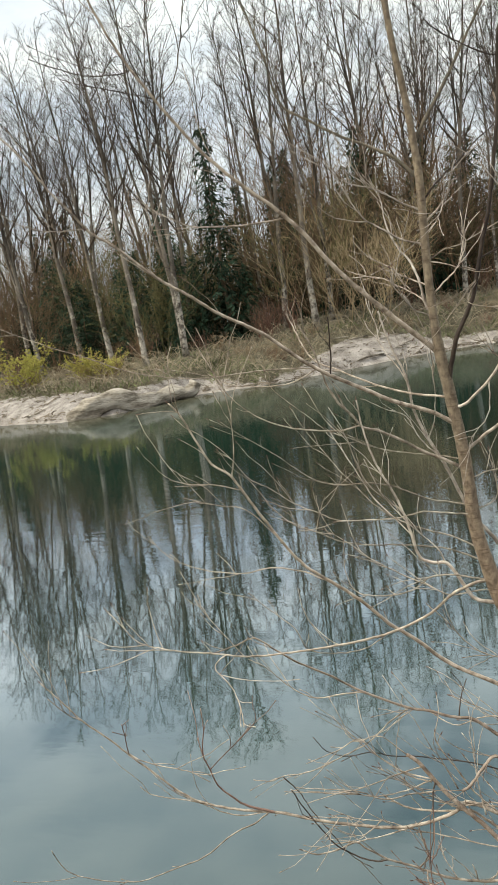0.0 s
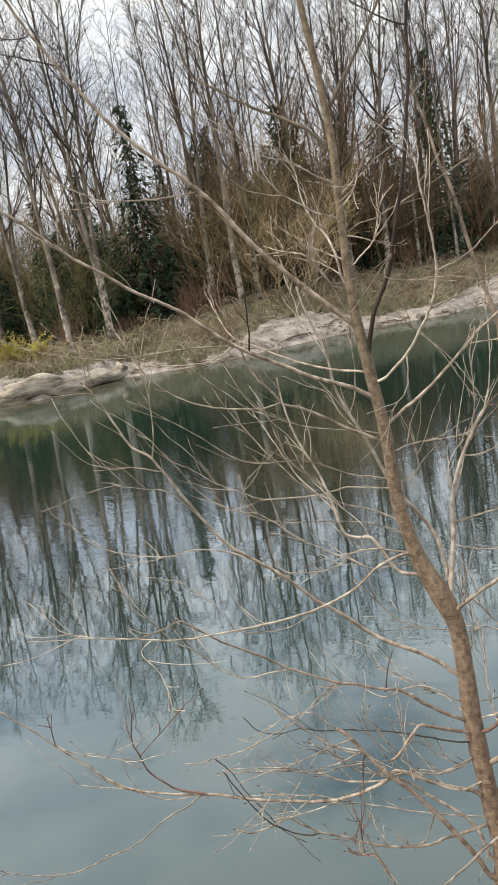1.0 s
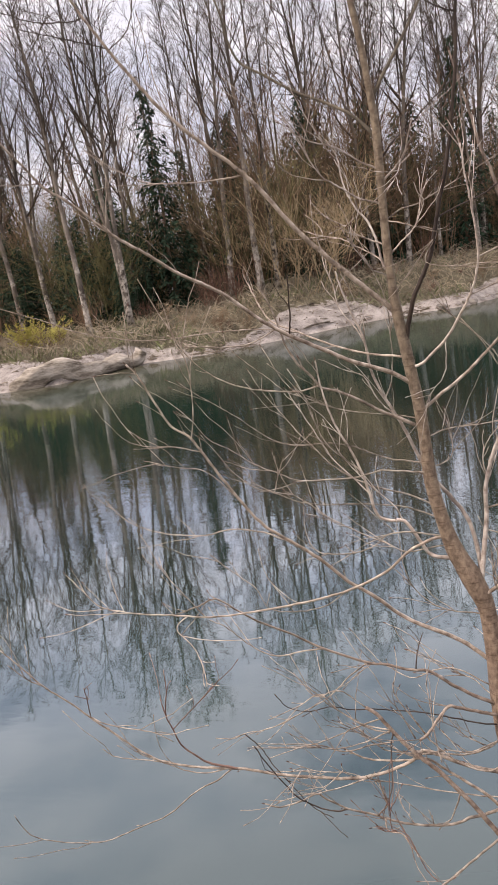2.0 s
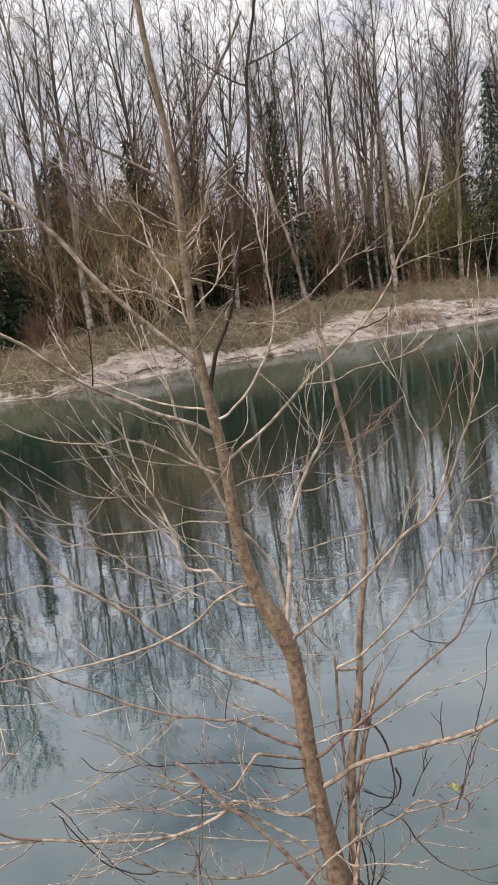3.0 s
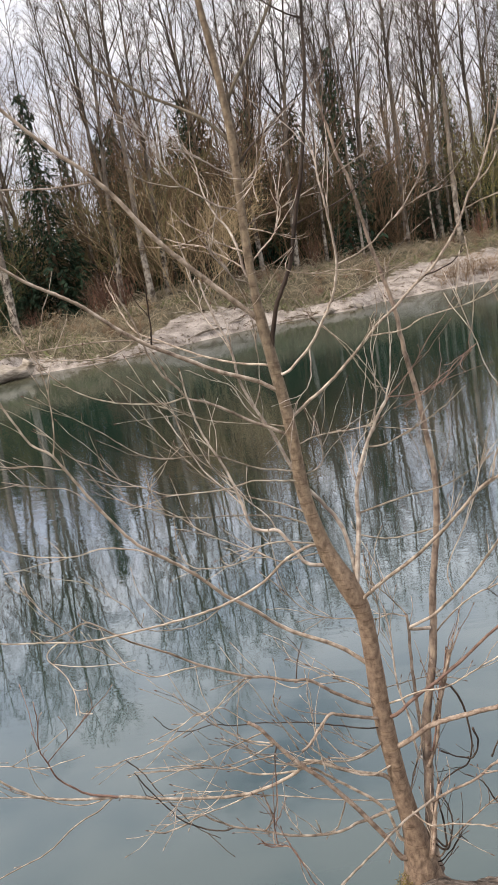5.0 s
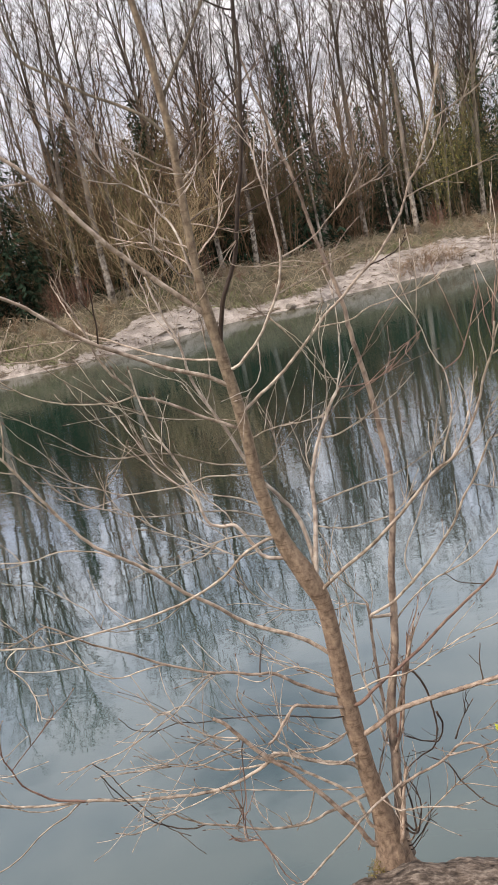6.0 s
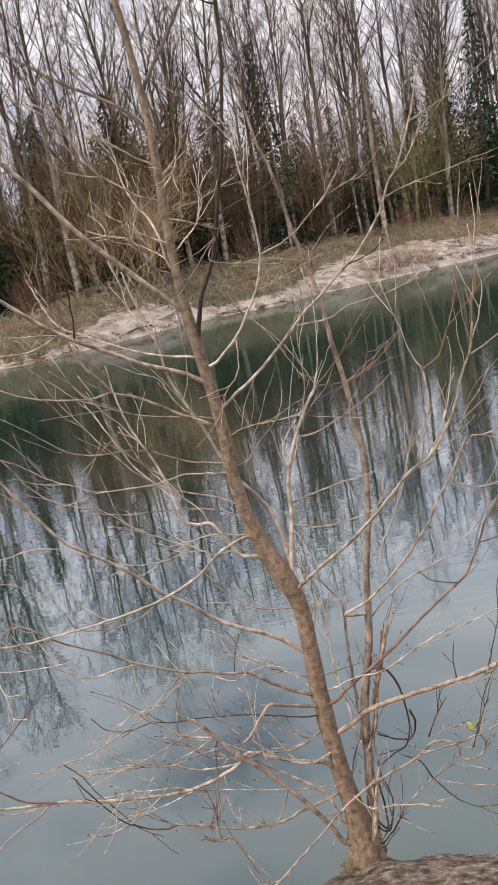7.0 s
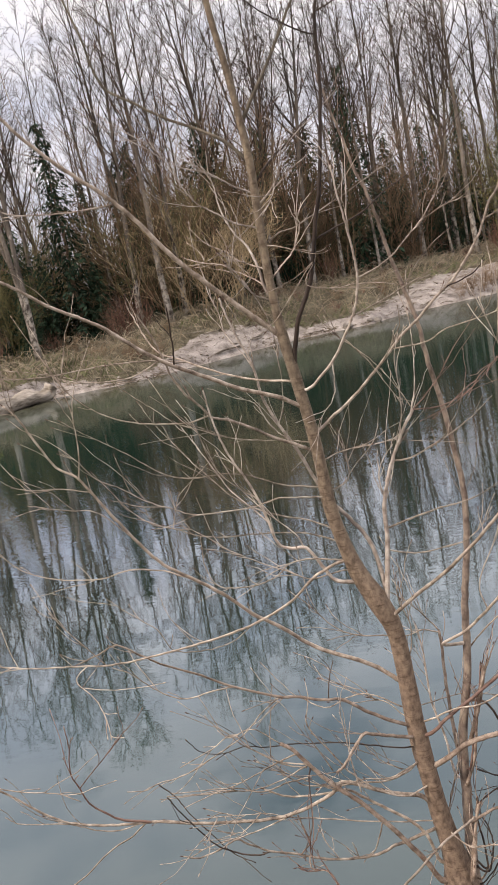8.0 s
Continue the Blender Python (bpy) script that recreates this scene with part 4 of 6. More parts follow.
limb(PALE, 3.6, 1.1, [(-0.194, 0.000, 2.393), (-0.208, 0.000, 2.406), (-0.246, -0.019, 2.426), (-0.287, -0.043, 2.460), (-0.328, -0.064, 2.483), (-0.376, -0.088, 2.502), (-0.400, -0.105, 2.526), (-0.428, -0.130, 2.567), (-0.446, -0.150, 2.600)])
limb(PALE, 3.6, 1.0, [(-0.197, 0.000, 2.294), (-0.212, -0.020, 2.306), (-0.254, -0.040, 2.322), (-0.288, -0.061, 2.347), (-0.321, -0.082, 2.374), (-0.350, -0.100, 2.397), (-0.369, -0.122, 2.433), (-0.381, -0.138, 2.461), (-0.396, -0.165, 2.509), (-0.422, -0.200, 2.564)])
limb(PALE, 4.9, 1.2, [(-0.200, 0.000, 2.111), (-0.217, 0.030, 2.123), (-0.232, 0.052, 2.208), (-0.259, 0.069, 2.269), (-0.283, 0.079, 2.300), (-0.306, 0.093, 2.349), (-0.320, 0.104, 2.392), (-0.326, 0.118, 2.443), (-0.332, 0.127, 2.478), (-0.355, 0.139, 2.522), (-0.379, 0.150, 2.558)])
limb(DARK, 3.5, 1.2, [(-0.186, 0.000, 2.428), (-0.157, 0.023, 2.460), (-0.124, 0.048, 2.493), (-0.081, 0.076, 2.526), (-0.028, 0.113, 2.577), (0.016, 0.142, 2.611), (0.061, 0.173, 2.654), (0.102, 0.200, 2.693)])
limb(PALE, 4.2, 1.6, [(-0.195, 0.000, 2.358), (-0.182, 0.000, 2.369), (-0.141, -0.026, 2.398), (-0.116, -0.047, 2.425), (-0.102, -0.069, 2.459), (-0.082, -0.100, 2.505)])
side(PALE, 1.7, 1.1, [(-0.128, -0.037, 2.412), (-0.141, -0.066, 2.371), (-0.174, -0.100, 2.324)])
limb(PALE, 3.0, 1.1, [(-0.206, 0.000, 2.152), (-0.154, -0.026, 2.184), (-0.116, -0.046, 2.213), (-0.096, -0.063, 2.243), (-0.078, -0.082, 2.280), (-0.086, -0.100, 2.314)])
limb(TAN, 3.0, 1.3, [(-0.200, 0.000, 2.178), (-0.220, 0.020, 2.190), (-0.282, 0.074, 2.221), (-0.329, 0.121, 2.260), (-0.378, 0.164, 2.291), (-0.417, 0.200, 2.322)])
limb(TAN, 2.4, 1.3, [(-0.200, 0.000, 2.120), (-0.215, 0.020, 2.132), (-0.259, 0.056, 2.168), (-0.305, 0.089, 2.197), (-0.351, 0.121, 2.227), (-0.428, 0.167, 2.251), (-0.481, 0.200, 2.276)])
limb(PALE, 3.0, 1.1, [(-0.200, 0.000, 2.081), (-0.211, -0.020, 2.093), (-0.246, -0.070, 2.118), (-0.266, -0.123, 2.159), (-0.280, -0.164, 2.190), (-0.289, -0.200, 2.217)])
limb(TAN, 9.2, 2.6, [(-0.194, 0.000, 1.984), (-0.256, -0.026, 2.046), (-0.319, -0.055, 2.116), (-0.387, -0.086, 2.195), (-0.453, -0.120, 2.280), (-0.502, -0.150, 2.362), (-0.540, -0.171, 2.416), (-0.578, -0.191, 2.461), (-0.643, -0.221, 2.527), (-0.694, -0.246, 2.581), (-0.754, -0.279, 2.659), (-0.808, -0.316, 2.749), (-0.838, -0.339, 2.804), (-0.876, -0.371, 2.880), (-0.901, -0.398, 2.944), (-0.921, -0.427, 3.012), (-0.934, -0.450, 3.065)])
side(TAN, 2.9, 1.1, [(-0.555, -0.179, 2.434), (-0.660, -0.219, 2.432), (-0.750, -0.255, 2.441), (-0.810, -0.279, 2.452), (-0.864, -0.304, 2.484), (-0.903, -0.324, 2.514), (-0.949, -0.350, 2.559)])
side(DARK, 2.2, 1.0, [(-0.874, -0.369, 2.876), (-0.892, -0.391, 2.864), (-0.971, -0.452, 2.864), (-1.024, -0.501, 2.884), (-1.071, -0.550, 2.907)])
side(DARK, 2.2, 1.1, [(-0.834, -0.336, 2.796), (-0.918, -0.380, 2.827), (-0.998, -0.421, 2.854), (-1.046, -0.450, 2.874)])
side(GREY, 1.7, 1.1, [(-0.832, -0.334, 2.792), (-0.772, -0.327, 2.833), (-0.745, -0.318, 2.911), (-0.716, -0.306, 3.030), (-0.704, -0.300, 3.085)])
side(DARK, 2.2, 1.1, [(-0.858, -0.356, 2.845), (-0.885, -0.353, 2.928), (-0.902, -0.350, 3.007), (-0.913, -0.350, 3.077)])
limb(TAN, 7.4, 1.9, [(-0.175, 0.000, 1.760), (-0.242, -0.035, 1.810), (-0.332, -0.079, 1.856), (-0.405, -0.117, 1.905), (-0.490, -0.162, 1.963), (-0.558, -0.201, 2.018), (-0.609, -0.236, 2.075), (-0.647, -0.261, 2.115), (-0.698, -0.293, 2.157), (-0.750, -0.323, 2.193), (-0.810, -0.364, 2.252), (-0.858, -0.396, 2.294), (-0.892, -0.421, 2.328), (-0.933, -0.456, 2.381), (-0.975, -0.490, 2.429), (-1.007, -0.514, 2.459), (-1.030, -0.545, 2.508), (-1.054, -0.574, 2.551), (-1.073, -0.606, 2.601), (-1.090, -0.639, 2.650), (-1.110, -0.669, 2.691), (-1.136, -0.700, 2.729)])
side(TAN, 2.2, 1.0, [(-1.011, -0.520, 2.468), (-1.050, -0.591, 2.464), (-1.074, -0.652, 2.468), (-1.075, -0.700, 2.475)])
side(PALE, 2.2, 1.0, [(-0.894, -0.423, 2.331), (-0.871, -0.451, 2.393), (-0.843, -0.476, 2.446), (-0.841, -0.500, 2.492)])
side(DARK, 3.0, 1.7, [(-0.497, -0.166, 1.969), (-0.484, -0.190, 2.012), (-0.471, -0.220, 2.076), (-0.461, -0.250, 2.138)])
side(TAN, 2.4, 1.2, [(-0.528, -0.184, 1.993), (-0.600, -0.217, 1.966), (-0.660, -0.244, 1.965), (-0.734, -0.277, 1.978), (-0.778, -0.300, 1.986)])
limb(TAN, 4.3, 2.0, [(-0.179, 0.000, 1.835), (-0.200, 0.010, 1.845), (-0.278, 0.036, 1.857), (-0.350, 0.059, 1.875), (-0.441, 0.088, 1.911), (-0.536, 0.119, 1.957), (-0.614, 0.143, 1.994), (-0.651, 0.160, 2.040), (-0.677, 0.178, 2.096), (-0.707, 0.200, 2.168)])
side(TAN, 2.7, 1.4, [(-0.528, 0.116, 1.953), (-0.635, 0.095, 1.980), (-0.747, 0.074, 1.993), (-0.842, 0.055, 1.997), (-0.996, 0.028, 2.000), (-1.131, 0.003, 2.027), (-1.245, -0.017, 2.064), (-1.356, -0.040, 2.121), (-1.468, -0.062, 2.173), (-1.563, -0.081, 2.223), (-1.656, -0.100, 2.273)])
limb(TAN, 6.4, 2.2, [(-0.159, 0.000, 1.617), (-0.224, -0.015, 1.657), (-0.272, -0.026, 1.684), (-0.334, -0.042, 1.731), (-0.396, -0.057, 1.769), (-0.442, -0.068, 1.788), (-0.469, -0.078, 1.829), (-0.502, -0.091, 1.875), (-0.525, -0.103, 1.928), (-0.534, -0.112, 1.971), (-0.550, -0.131, 2.054), (-0.577, -0.150, 2.132)])
side(TAN, 3.1, 1.2, [(-0.448, -0.070, 1.796), (-0.512, -0.099, 1.790), (-0.598, -0.139, 1.809), (-0.666, -0.171, 1.834), (-0.737, -0.208, 1.882), (-0.787, -0.243, 1.944), (-0.811, -0.274, 2.006), (-0.821, -0.300, 2.063)])
limb(PALE, 7.2, 2.3, [(-0.099, 0.000, 1.188), (-0.128, -0.020, 1.187), (-0.177, -0.025, 1.206), (-0.207, -0.031, 1.262), (-0.245, -0.038, 1.328), (-0.289, -0.042, 1.335), (-0.325, -0.047, 1.358), (-0.340, -0.053, 1.426), (-0.350, -0.059, 1.483), (-0.370, -0.066, 1.558), (-0.394, -0.072, 1.615), (-0.419, -0.079, 1.680), (-0.434, -0.087, 1.751), (-0.443, -0.093, 1.812), (-0.445, -0.100, 1.877)])
side(PALE, 2.5, 1.2, [(-0.341, -0.054, 1.432), (-0.382, -0.039, 1.477), (-0.449, -0.014, 1.547), (-0.496, 0.010, 1.625), (-0.537, 0.030, 1.694), (-0.577, 0.050, 1.765)])
side(TAN, 2.5, 1.1, [(-0.359, -0.062, 1.517), (-0.393, -0.085, 1.554), (-0.439, -0.114, 1.616), (-0.463, -0.145, 1.691), (-0.469, -0.172, 1.762), (-0.490, -0.200, 1.824)])
side(PALE, 2.6, 1.2, [(-0.250, -0.038, 1.329), (-0.266, -0.048, 1.380), (-0.319, -0.059, 1.443), (-0.363, -0.070, 1.500), (-0.412, -0.085, 1.583), (-0.447, -0.100, 1.695)])
limb(PALE, 8.6, 2.5, [(-0.054, 0.000, 1.085), (-0.032, 0.030, 1.104), (-0.034, 0.036, 1.200), (-0.054, 0.042, 1.297), (-0.103, 0.048, 1.376), (-0.147, 0.052, 1.436), (-0.179, 0.056, 1.494), (-0.220, 0.064, 1.607), (-0.266, 0.071, 1.702), (-0.302, 0.077, 1.795), (-0.309, 0.082, 1.867), (-0.317, 0.085, 1.920), (-0.345, 0.091, 1.993), (-0.365, 0.096, 2.064), (-0.379, 0.100, 2.129)])
side(PALE, 2.6, 1.2, [(-0.268, 0.071, 1.708), (-0.241, 0.055, 1.766), (-0.227, 0.029, 1.849), (-0.222, 0.007, 1.921), (-0.217, 0.000, 1.955)])
side(PALE, 2.6, 1.3, [(-0.312, 0.083, 1.884), (-0.336, 0.103, 1.938), (-0.387, 0.131, 2.012), (-0.401, 0.154, 2.083), (-0.424, 0.179, 2.155), (-0.433, 0.200, 2.218)])
side(PALE, 2.6, 1.2, [(-0.237, 0.067, 1.642), (-0.291, 0.048, 1.715), (-0.324, 0.030, 1.793), (-0.386, 0.015, 1.827), (-0.439, 0.000, 1.865)])
limb(TAN, 8.3, 2.4, [(-0.016, 0.000, 0.813), (-0.035, 0.020, 0.824), (-0.096, 0.004, 0.879), (-0.157, -0.011, 0.922), (-0.279, -0.027, 0.992), (-0.364, -0.054, 1.081), (-0.442, -0.077, 1.150), (-0.516, -0.103, 1.240), (-0.593, -0.126, 1.312), (-0.670, -0.149, 1.381), (-0.724, -0.172, 1.469), (-0.768, -0.194, 1.558), (-0.810, -0.218, 1.653), (-0.841, -0.233, 1.713), (-0.885, -0.247, 1.752), (-0.917, -0.269, 1.840), (-0.942, -0.287, 1.915), (-0.970, -0.300, 1.960)])
side(TAN, 2.6, 1.4, [(-0.579, -0.122, 1.299), (-0.690, -0.100, 1.343), (-0.810, -0.080, 1.355), (-0.897, -0.066, 1.337), (-0.985, -0.053, 1.336), (-1.095, -0.035, 1.350), (-1.206, -0.017, 1.391), (-1.285, 0.000, 1.468)])
side(TAN, 1.9, 1.2, [(-0.812, -0.219, 1.657), (-0.888, -0.248, 1.686), (-0.951, -0.274, 1.699), (-1.011, -0.300, 1.726)])
side(TAN, 1.9, 1.2, [(-0.728, -0.174, 1.477), (-0.803, -0.223, 1.591), (-0.878, -0.257, 1.622), (-0.974, -0.300, 1.665)])
side(TAN, 2.5, 1.2, [(-0.834, -0.230, 1.700), (-0.808, -0.246, 1.781), (-0.791, -0.267, 1.886), (-0.791, -0.282, 1.956), (-0.796, -0.300, 2.035)])
limb(TAN, 3.1, 1.2, [(-0.154, 0.000, 1.487), (-0.163, 0.010, 1.499), (-0.211, -0.007, 1.515), (-0.276, -0.029, 1.536), (-0.338, -0.052, 1.573), (-0.384, -0.069, 1.599), (-0.449, -0.091, 1.617), (-0.531, -0.119, 1.625), (-0.594, -0.141, 1.650), (-0.638, -0.160, 1.689), (-0.694, -0.186, 1.748), (-0.751, -0.211, 1.799), (-0.793, -0.230, 1.837), (-0.834, -0.250, 1.880)])
limb(TAN, 3.1, 1.1, [(-0.154, 0.000, 1.459), (-0.156, -0.020, 1.471), (-0.211, -0.044, 1.489), (-0.291, -0.078, 1.510), (-0.373, -0.113, 1.504), (-0.452, -0.147, 1.515), (-0.531, -0.181, 1.529), (-0.589, -0.210, 1.568), (-0.646, -0.239, 1.607), (-0.699, -0.271, 1.663), (-0.753, -0.302, 1.709), (-0.784, -0.332, 1.775), (-0.812, -0.350, 1.805)])
limb(TAN, 3.2, 1.4, [(-0.132, 0.000, 1.315), (-0.149, 0.020, 1.324), (-0.233, 0.029, 1.350), (-0.286, 0.034, 1.361), (-0.413, 0.046, 1.372), (-0.509, 0.055, 1.374), (-0.605, 0.063, 1.391), (-0.681, 0.071, 1.425), (-0.750, 0.077, 1.448), (-0.816, 0.084, 1.501), (-0.869, 0.092, 1.574), (-0.923, 0.100, 1.649)])
side(TAN, 2.1, 1.3, [(-0.683, 0.071, 1.426), (-0.659, 0.062, 1.487), (-0.628, 0.050, 1.550)])
limb(TAN, 3.3, 1.2, [(-0.117, 0.000, 1.251), (-0.136, -0.020, 1.258), (-0.187, -0.036, 1.282), (-0.238, -0.053, 1.297), (-0.297, -0.072, 1.299), (-0.342, -0.089, 1.272), (-0.393, -0.106, 1.260), (-0.458, -0.128, 1.265), (-0.519, -0.149, 1.291), (-0.537, -0.173, 1.373), (-0.522, -0.200, 1.468)])
limb(TAN, 3.2, 1.4, [(-0.139, 0.000, 1.352), (-0.153, 0.020, 1.362), (-0.230, 0.046, 1.390), (-0.302, 0.069, 1.406), (-0.375, 0.091, 1.429), (-0.449, 0.116, 1.466), (-0.505, 0.137, 1.514), (-0.541, 0.152, 1.553), (-0.598, 0.175, 1.613), (-0.654, 0.200, 1.683), (-0.712, 0.225, 1.756), (-0.759, 0.250, 1.835)])
limb(TAN, 2.5, 1.2, [(-0.160, 0.000, 1.632), (-0.167, 0.010, 1.644), (-0.245, -0.006, 1.669), (-0.327, -0.022, 1.687), (-0.426, -0.041, 1.719), (-0.490, -0.055, 1.755), (-0.555, -0.068, 1.788), (-0.600, -0.080, 1.835), (-0.645, -0.092, 1.881), (-0.675, -0.100, 1.913)])
limb(TAN, 2.6, 1.2, [(-0.111, 0.000, 1.226), (-0.154, -0.010, 1.227), (-0.248, -0.026, 1.221), (-0.315, -0.038, 1.260), (-0.396, -0.054, 1.310), (-0.475, -0.071, 1.368), (-0.542, -0.087, 1.433), (-0.602, -0.100, 1.478)])
limb(TAN, 5.7, 1.2, [(-0.119, 0.000, 1.257), (-0.157, -0.030, 1.259), (-0.188, -0.040, 1.255), (-0.240, -0.057, 1.236), (-0.313, -0.085, 1.184), (-0.418, -0.119, 1.145), (-0.505, -0.146, 1.130), (-0.609, -0.178, 1.123), (-0.695, -0.204, 1.121), (-0.798, -0.235, 1.121), (-0.884, -0.261, 1.130), (-0.967, -0.287, 1.152), (-1.051, -0.313, 1.170), (-1.134, -0.339, 1.197), (-1.189, -0.358, 1.225), (-1.219, -0.377, 1.281), (-1.256, -0.400, 1.352)])
side(TAN, 1.9, 1.2, [(-0.438, -0.125, 1.142), (-0.509, -0.146, 1.102), (-0.595, -0.166, 1.094), (-0.687, -0.189, 1.117), (-0.716, -0.208, 1.198), (-0.775, -0.230, 1.264), (-0.834, -0.250, 1.335)])
side(TAN, 1.9, 1.2, [(-0.933, -0.276, 1.143), (-0.967, -0.302, 1.113), (-0.905, -0.339, 1.065), (-0.873, -0.370, 1.016), (-0.859, -0.400, 0.967)])
side(TAN, 1.9, 1.2, [(-0.880, -0.260, 1.130), (-0.914, -0.290, 1.206), (-0.947, -0.321, 1.282), (-0.972, -0.350, 1.356)])
limb(ORANGE, 6.5, 1.9, [(-0.011, 0.000, 0.645), (-0.009, -0.020, 0.657), (-0.089, -0.038, 0.716), (-0.159, -0.054, 0.768), (-0.227, -0.070, 0.826), (-0.275, -0.085, 0.837), (-0.349, -0.102, 0.866), (-0.416, -0.117, 0.886), (-0.547, -0.147, 0.955), (-0.627, -0.168, 1.013), (-0.724, -0.192, 1.073), (-0.787, -0.208, 1.123), (-0.850, -0.225, 1.174), (-0.907, -0.237, 1.157), (-0.974, -0.250, 1.140)])
side(TAN, 2.6, 1.3, [(-0.540, -0.145, 0.951), (-0.615, -0.156, 0.949), (-0.690, -0.166, 0.940), (-0.744, -0.174, 0.962), (-0.793, -0.182, 1.005), (-0.841, -0.192, 1.058), (-0.892, -0.200, 1.091)])
side(TAN, 2.6, 1.3, [(-0.410, -0.116, 0.884), (-0.472, -0.127, 0.844), (-0.523, -0.136, 0.797), (-0.573, -0.144, 0.761), (-0.652, -0.157, 0.725), (-0.759, -0.174, 0.680), (-0.846, -0.187, 0.669), (-0.887, -0.192, 0.653), (-0.948, -0.200, 0.659)])
side(DARK, 2.6, 1.3, [(-0.264, -0.082, 0.834), (-0.254, -0.039, 0.886), (-0.236, 0.000, 0.925)])
side(DARK, 2.0, 1.3, [(-0.854, -0.170, 0.658), (-0.801, -0.175, 0.606), (-0.769, -0.180, 0.549), (-0.719, -0.186, 0.485), (-0.652, -0.194, 0.404), (-0.581, -0.200, 0.364)])
limb(ORANGE, 6.2, 3.7, [(-0.010, 0.000, 0.606), (-0.002, -0.020, 0.618), (-0.074, -0.061, 0.671), (-0.143, -0.101, 0.712), (-0.172, -0.117, 0.725), (-0.205, -0.145, 0.701), (-0.241, -0.181, 0.667), (-0.267, -0.200, 0.658)])
limb(ORANGE, 9.6, 5.2, [(0.018, 0.000, 0.087), (-0.017, -0.020, 0.097), (-0.054, -0.035, 0.181), (-0.105, -0.053, 0.278), (-0.172, -0.075, 0.389), (-0.237, -0.097, 0.485), (-0.287, -0.111, 0.541), (-0.334, -0.126, 0.607), (-0.371, -0.140, 0.671), (-0.400, -0.151, 0.720), (-0.430, -0.160, 0.748)])
side(PALE, 2.6, 1.3, [(-0.214, -0.120, 0.526), (-0.226, -0.114, 0.609), (-0.230, -0.108, 0.689), (-0.233, -0.102, 0.768), (-0.237, -0.100, 0.798)])
side(PALE, 2.6, 1.2, [(-0.287, -0.140, 0.626), (-0.308, -0.163, 0.698), (-0.329, -0.187, 0.768), (-0.348, -0.200, 0.799)])
side(TAN, 2.6, 1.2, [(-0.358, -0.140, 0.611), (-0.427, -0.157, 0.610), (-0.519, -0.180, 0.600), (-0.583, -0.198, 0.634), (-0.666, -0.219, 0.653), (-0.741, -0.239, 0.664), (-0.782, -0.250, 0.675)])
side(TAN, 2.6, 1.2, [(-0.366, -0.140, 0.644), (-0.433, -0.154, 0.671), (-0.493, -0.170, 0.727), (-0.541, -0.182, 0.769), (-0.578, -0.194, 0.820), (-0.598, -0.200, 0.847)])
side(PALE, 2.1, 1.3, [(-0.329, -0.100, 0.270), (-0.357, -0.100, 0.327), (-0.382, -0.100, 0.391)])
side(TAN, 1.9, 1.2, [(-0.514, -0.250, 0.580), (-0.544, -0.266, 0.557), (-0.580, -0.284, 0.542), (-0.618, -0.300, 0.559)])
side(TAN, 1.9, 1.2, [(-0.639, -0.300, 0.609), (-0.654, -0.330, 0.595), (-0.659, -0.350, 0.583)])
side(TAN, 2.7, 1.3, [(-0.168, -0.100, 0.395), (-0.192, -0.100, 0.333), (-0.221, -0.100, 0.282), (-0.261, -0.100, 0.273), (-0.273, -0.100, 0.313), (-0.279, -0.100, 0.330)])
side(TAN, 2.6, 1.2, [(-0.360, -0.136, 0.651), (-0.413, -0.160, 0.638), (-0.473, -0.185, 0.628), (-0.548, -0.217, 0.634), (-0.624, -0.251, 0.665), (-0.734, -0.300, 0.654)])
side(TAN, 2.6, 1.2, [(-0.388, -0.146, 0.700), (-0.477, -0.159, 0.673), (-0.553, -0.170, 0.644), (-0.663, -0.185, 0.617), (-0.767, -0.200, 0.629)])
side(TAN, 2.6, 1.2, [(-0.359, -0.135, 0.650), (-0.445, -0.158, 0.685), (-0.521, -0.183, 0.758), (-0.564, -0.201, 0.820), (-0.633, -0.221, 0.791), (-0.734, -0.250, 0.759)])
side(TAN, 1.9, 1.2, [(-0.428, -0.159, 0.746), (-0.491, -0.175, 0.813), (-0.530, -0.183, 0.818), (-0.577, -0.192, 0.807), (-0.607, -0.200, 0.840)])
side(DARK, 2.6, 1.2, [(-0.356, -0.134, 0.645), (-0.365, -0.166, 0.604), (-0.368, -0.234, 0.511), (-0.393, -0.277, 0.464), (-0.399, -0.300, 0.440)])
side(TAN, 2.0, 1.3, [(-0.267, -0.105, 0.519), (-0.351, -0.104, 0.557), (-0.434, -0.102, 0.599), (-0.516, -0.100, 0.656)])
limb(TAN, 7.9, 1.9, [(0.004, 0.000, 0.347), (0.002, -0.020, 0.359), (-0.036, -0.033, 0.422), (-0.091, -0.047, 0.451), (-0.164, -0.064, 0.487), (-0.234, -0.081, 0.531), (-0.279, -0.092, 0.546), (-0.319, -0.109, 0.517), (-0.428, -0.136, 0.486), (-0.534, -0.161, 0.486), (-0.639, -0.187, 0.508), (-0.744, -0.212, 0.533), (-0.847, -0.238, 0.570), (-0.954, -0.264, 0.590), (-1.025, -0.281, 0.607), (-1.113, -0.303, 0.641), (-1.177, -0.322, 0.695), (-1.244, -0.346, 0.774), (-1.296, -0.364, 0.834), (-1.346, -0.383, 0.899), (-1.414, -0.406, 0.971), (-1.460, -0.426, 1.044), (-1.517, -0.450, 1.131)])
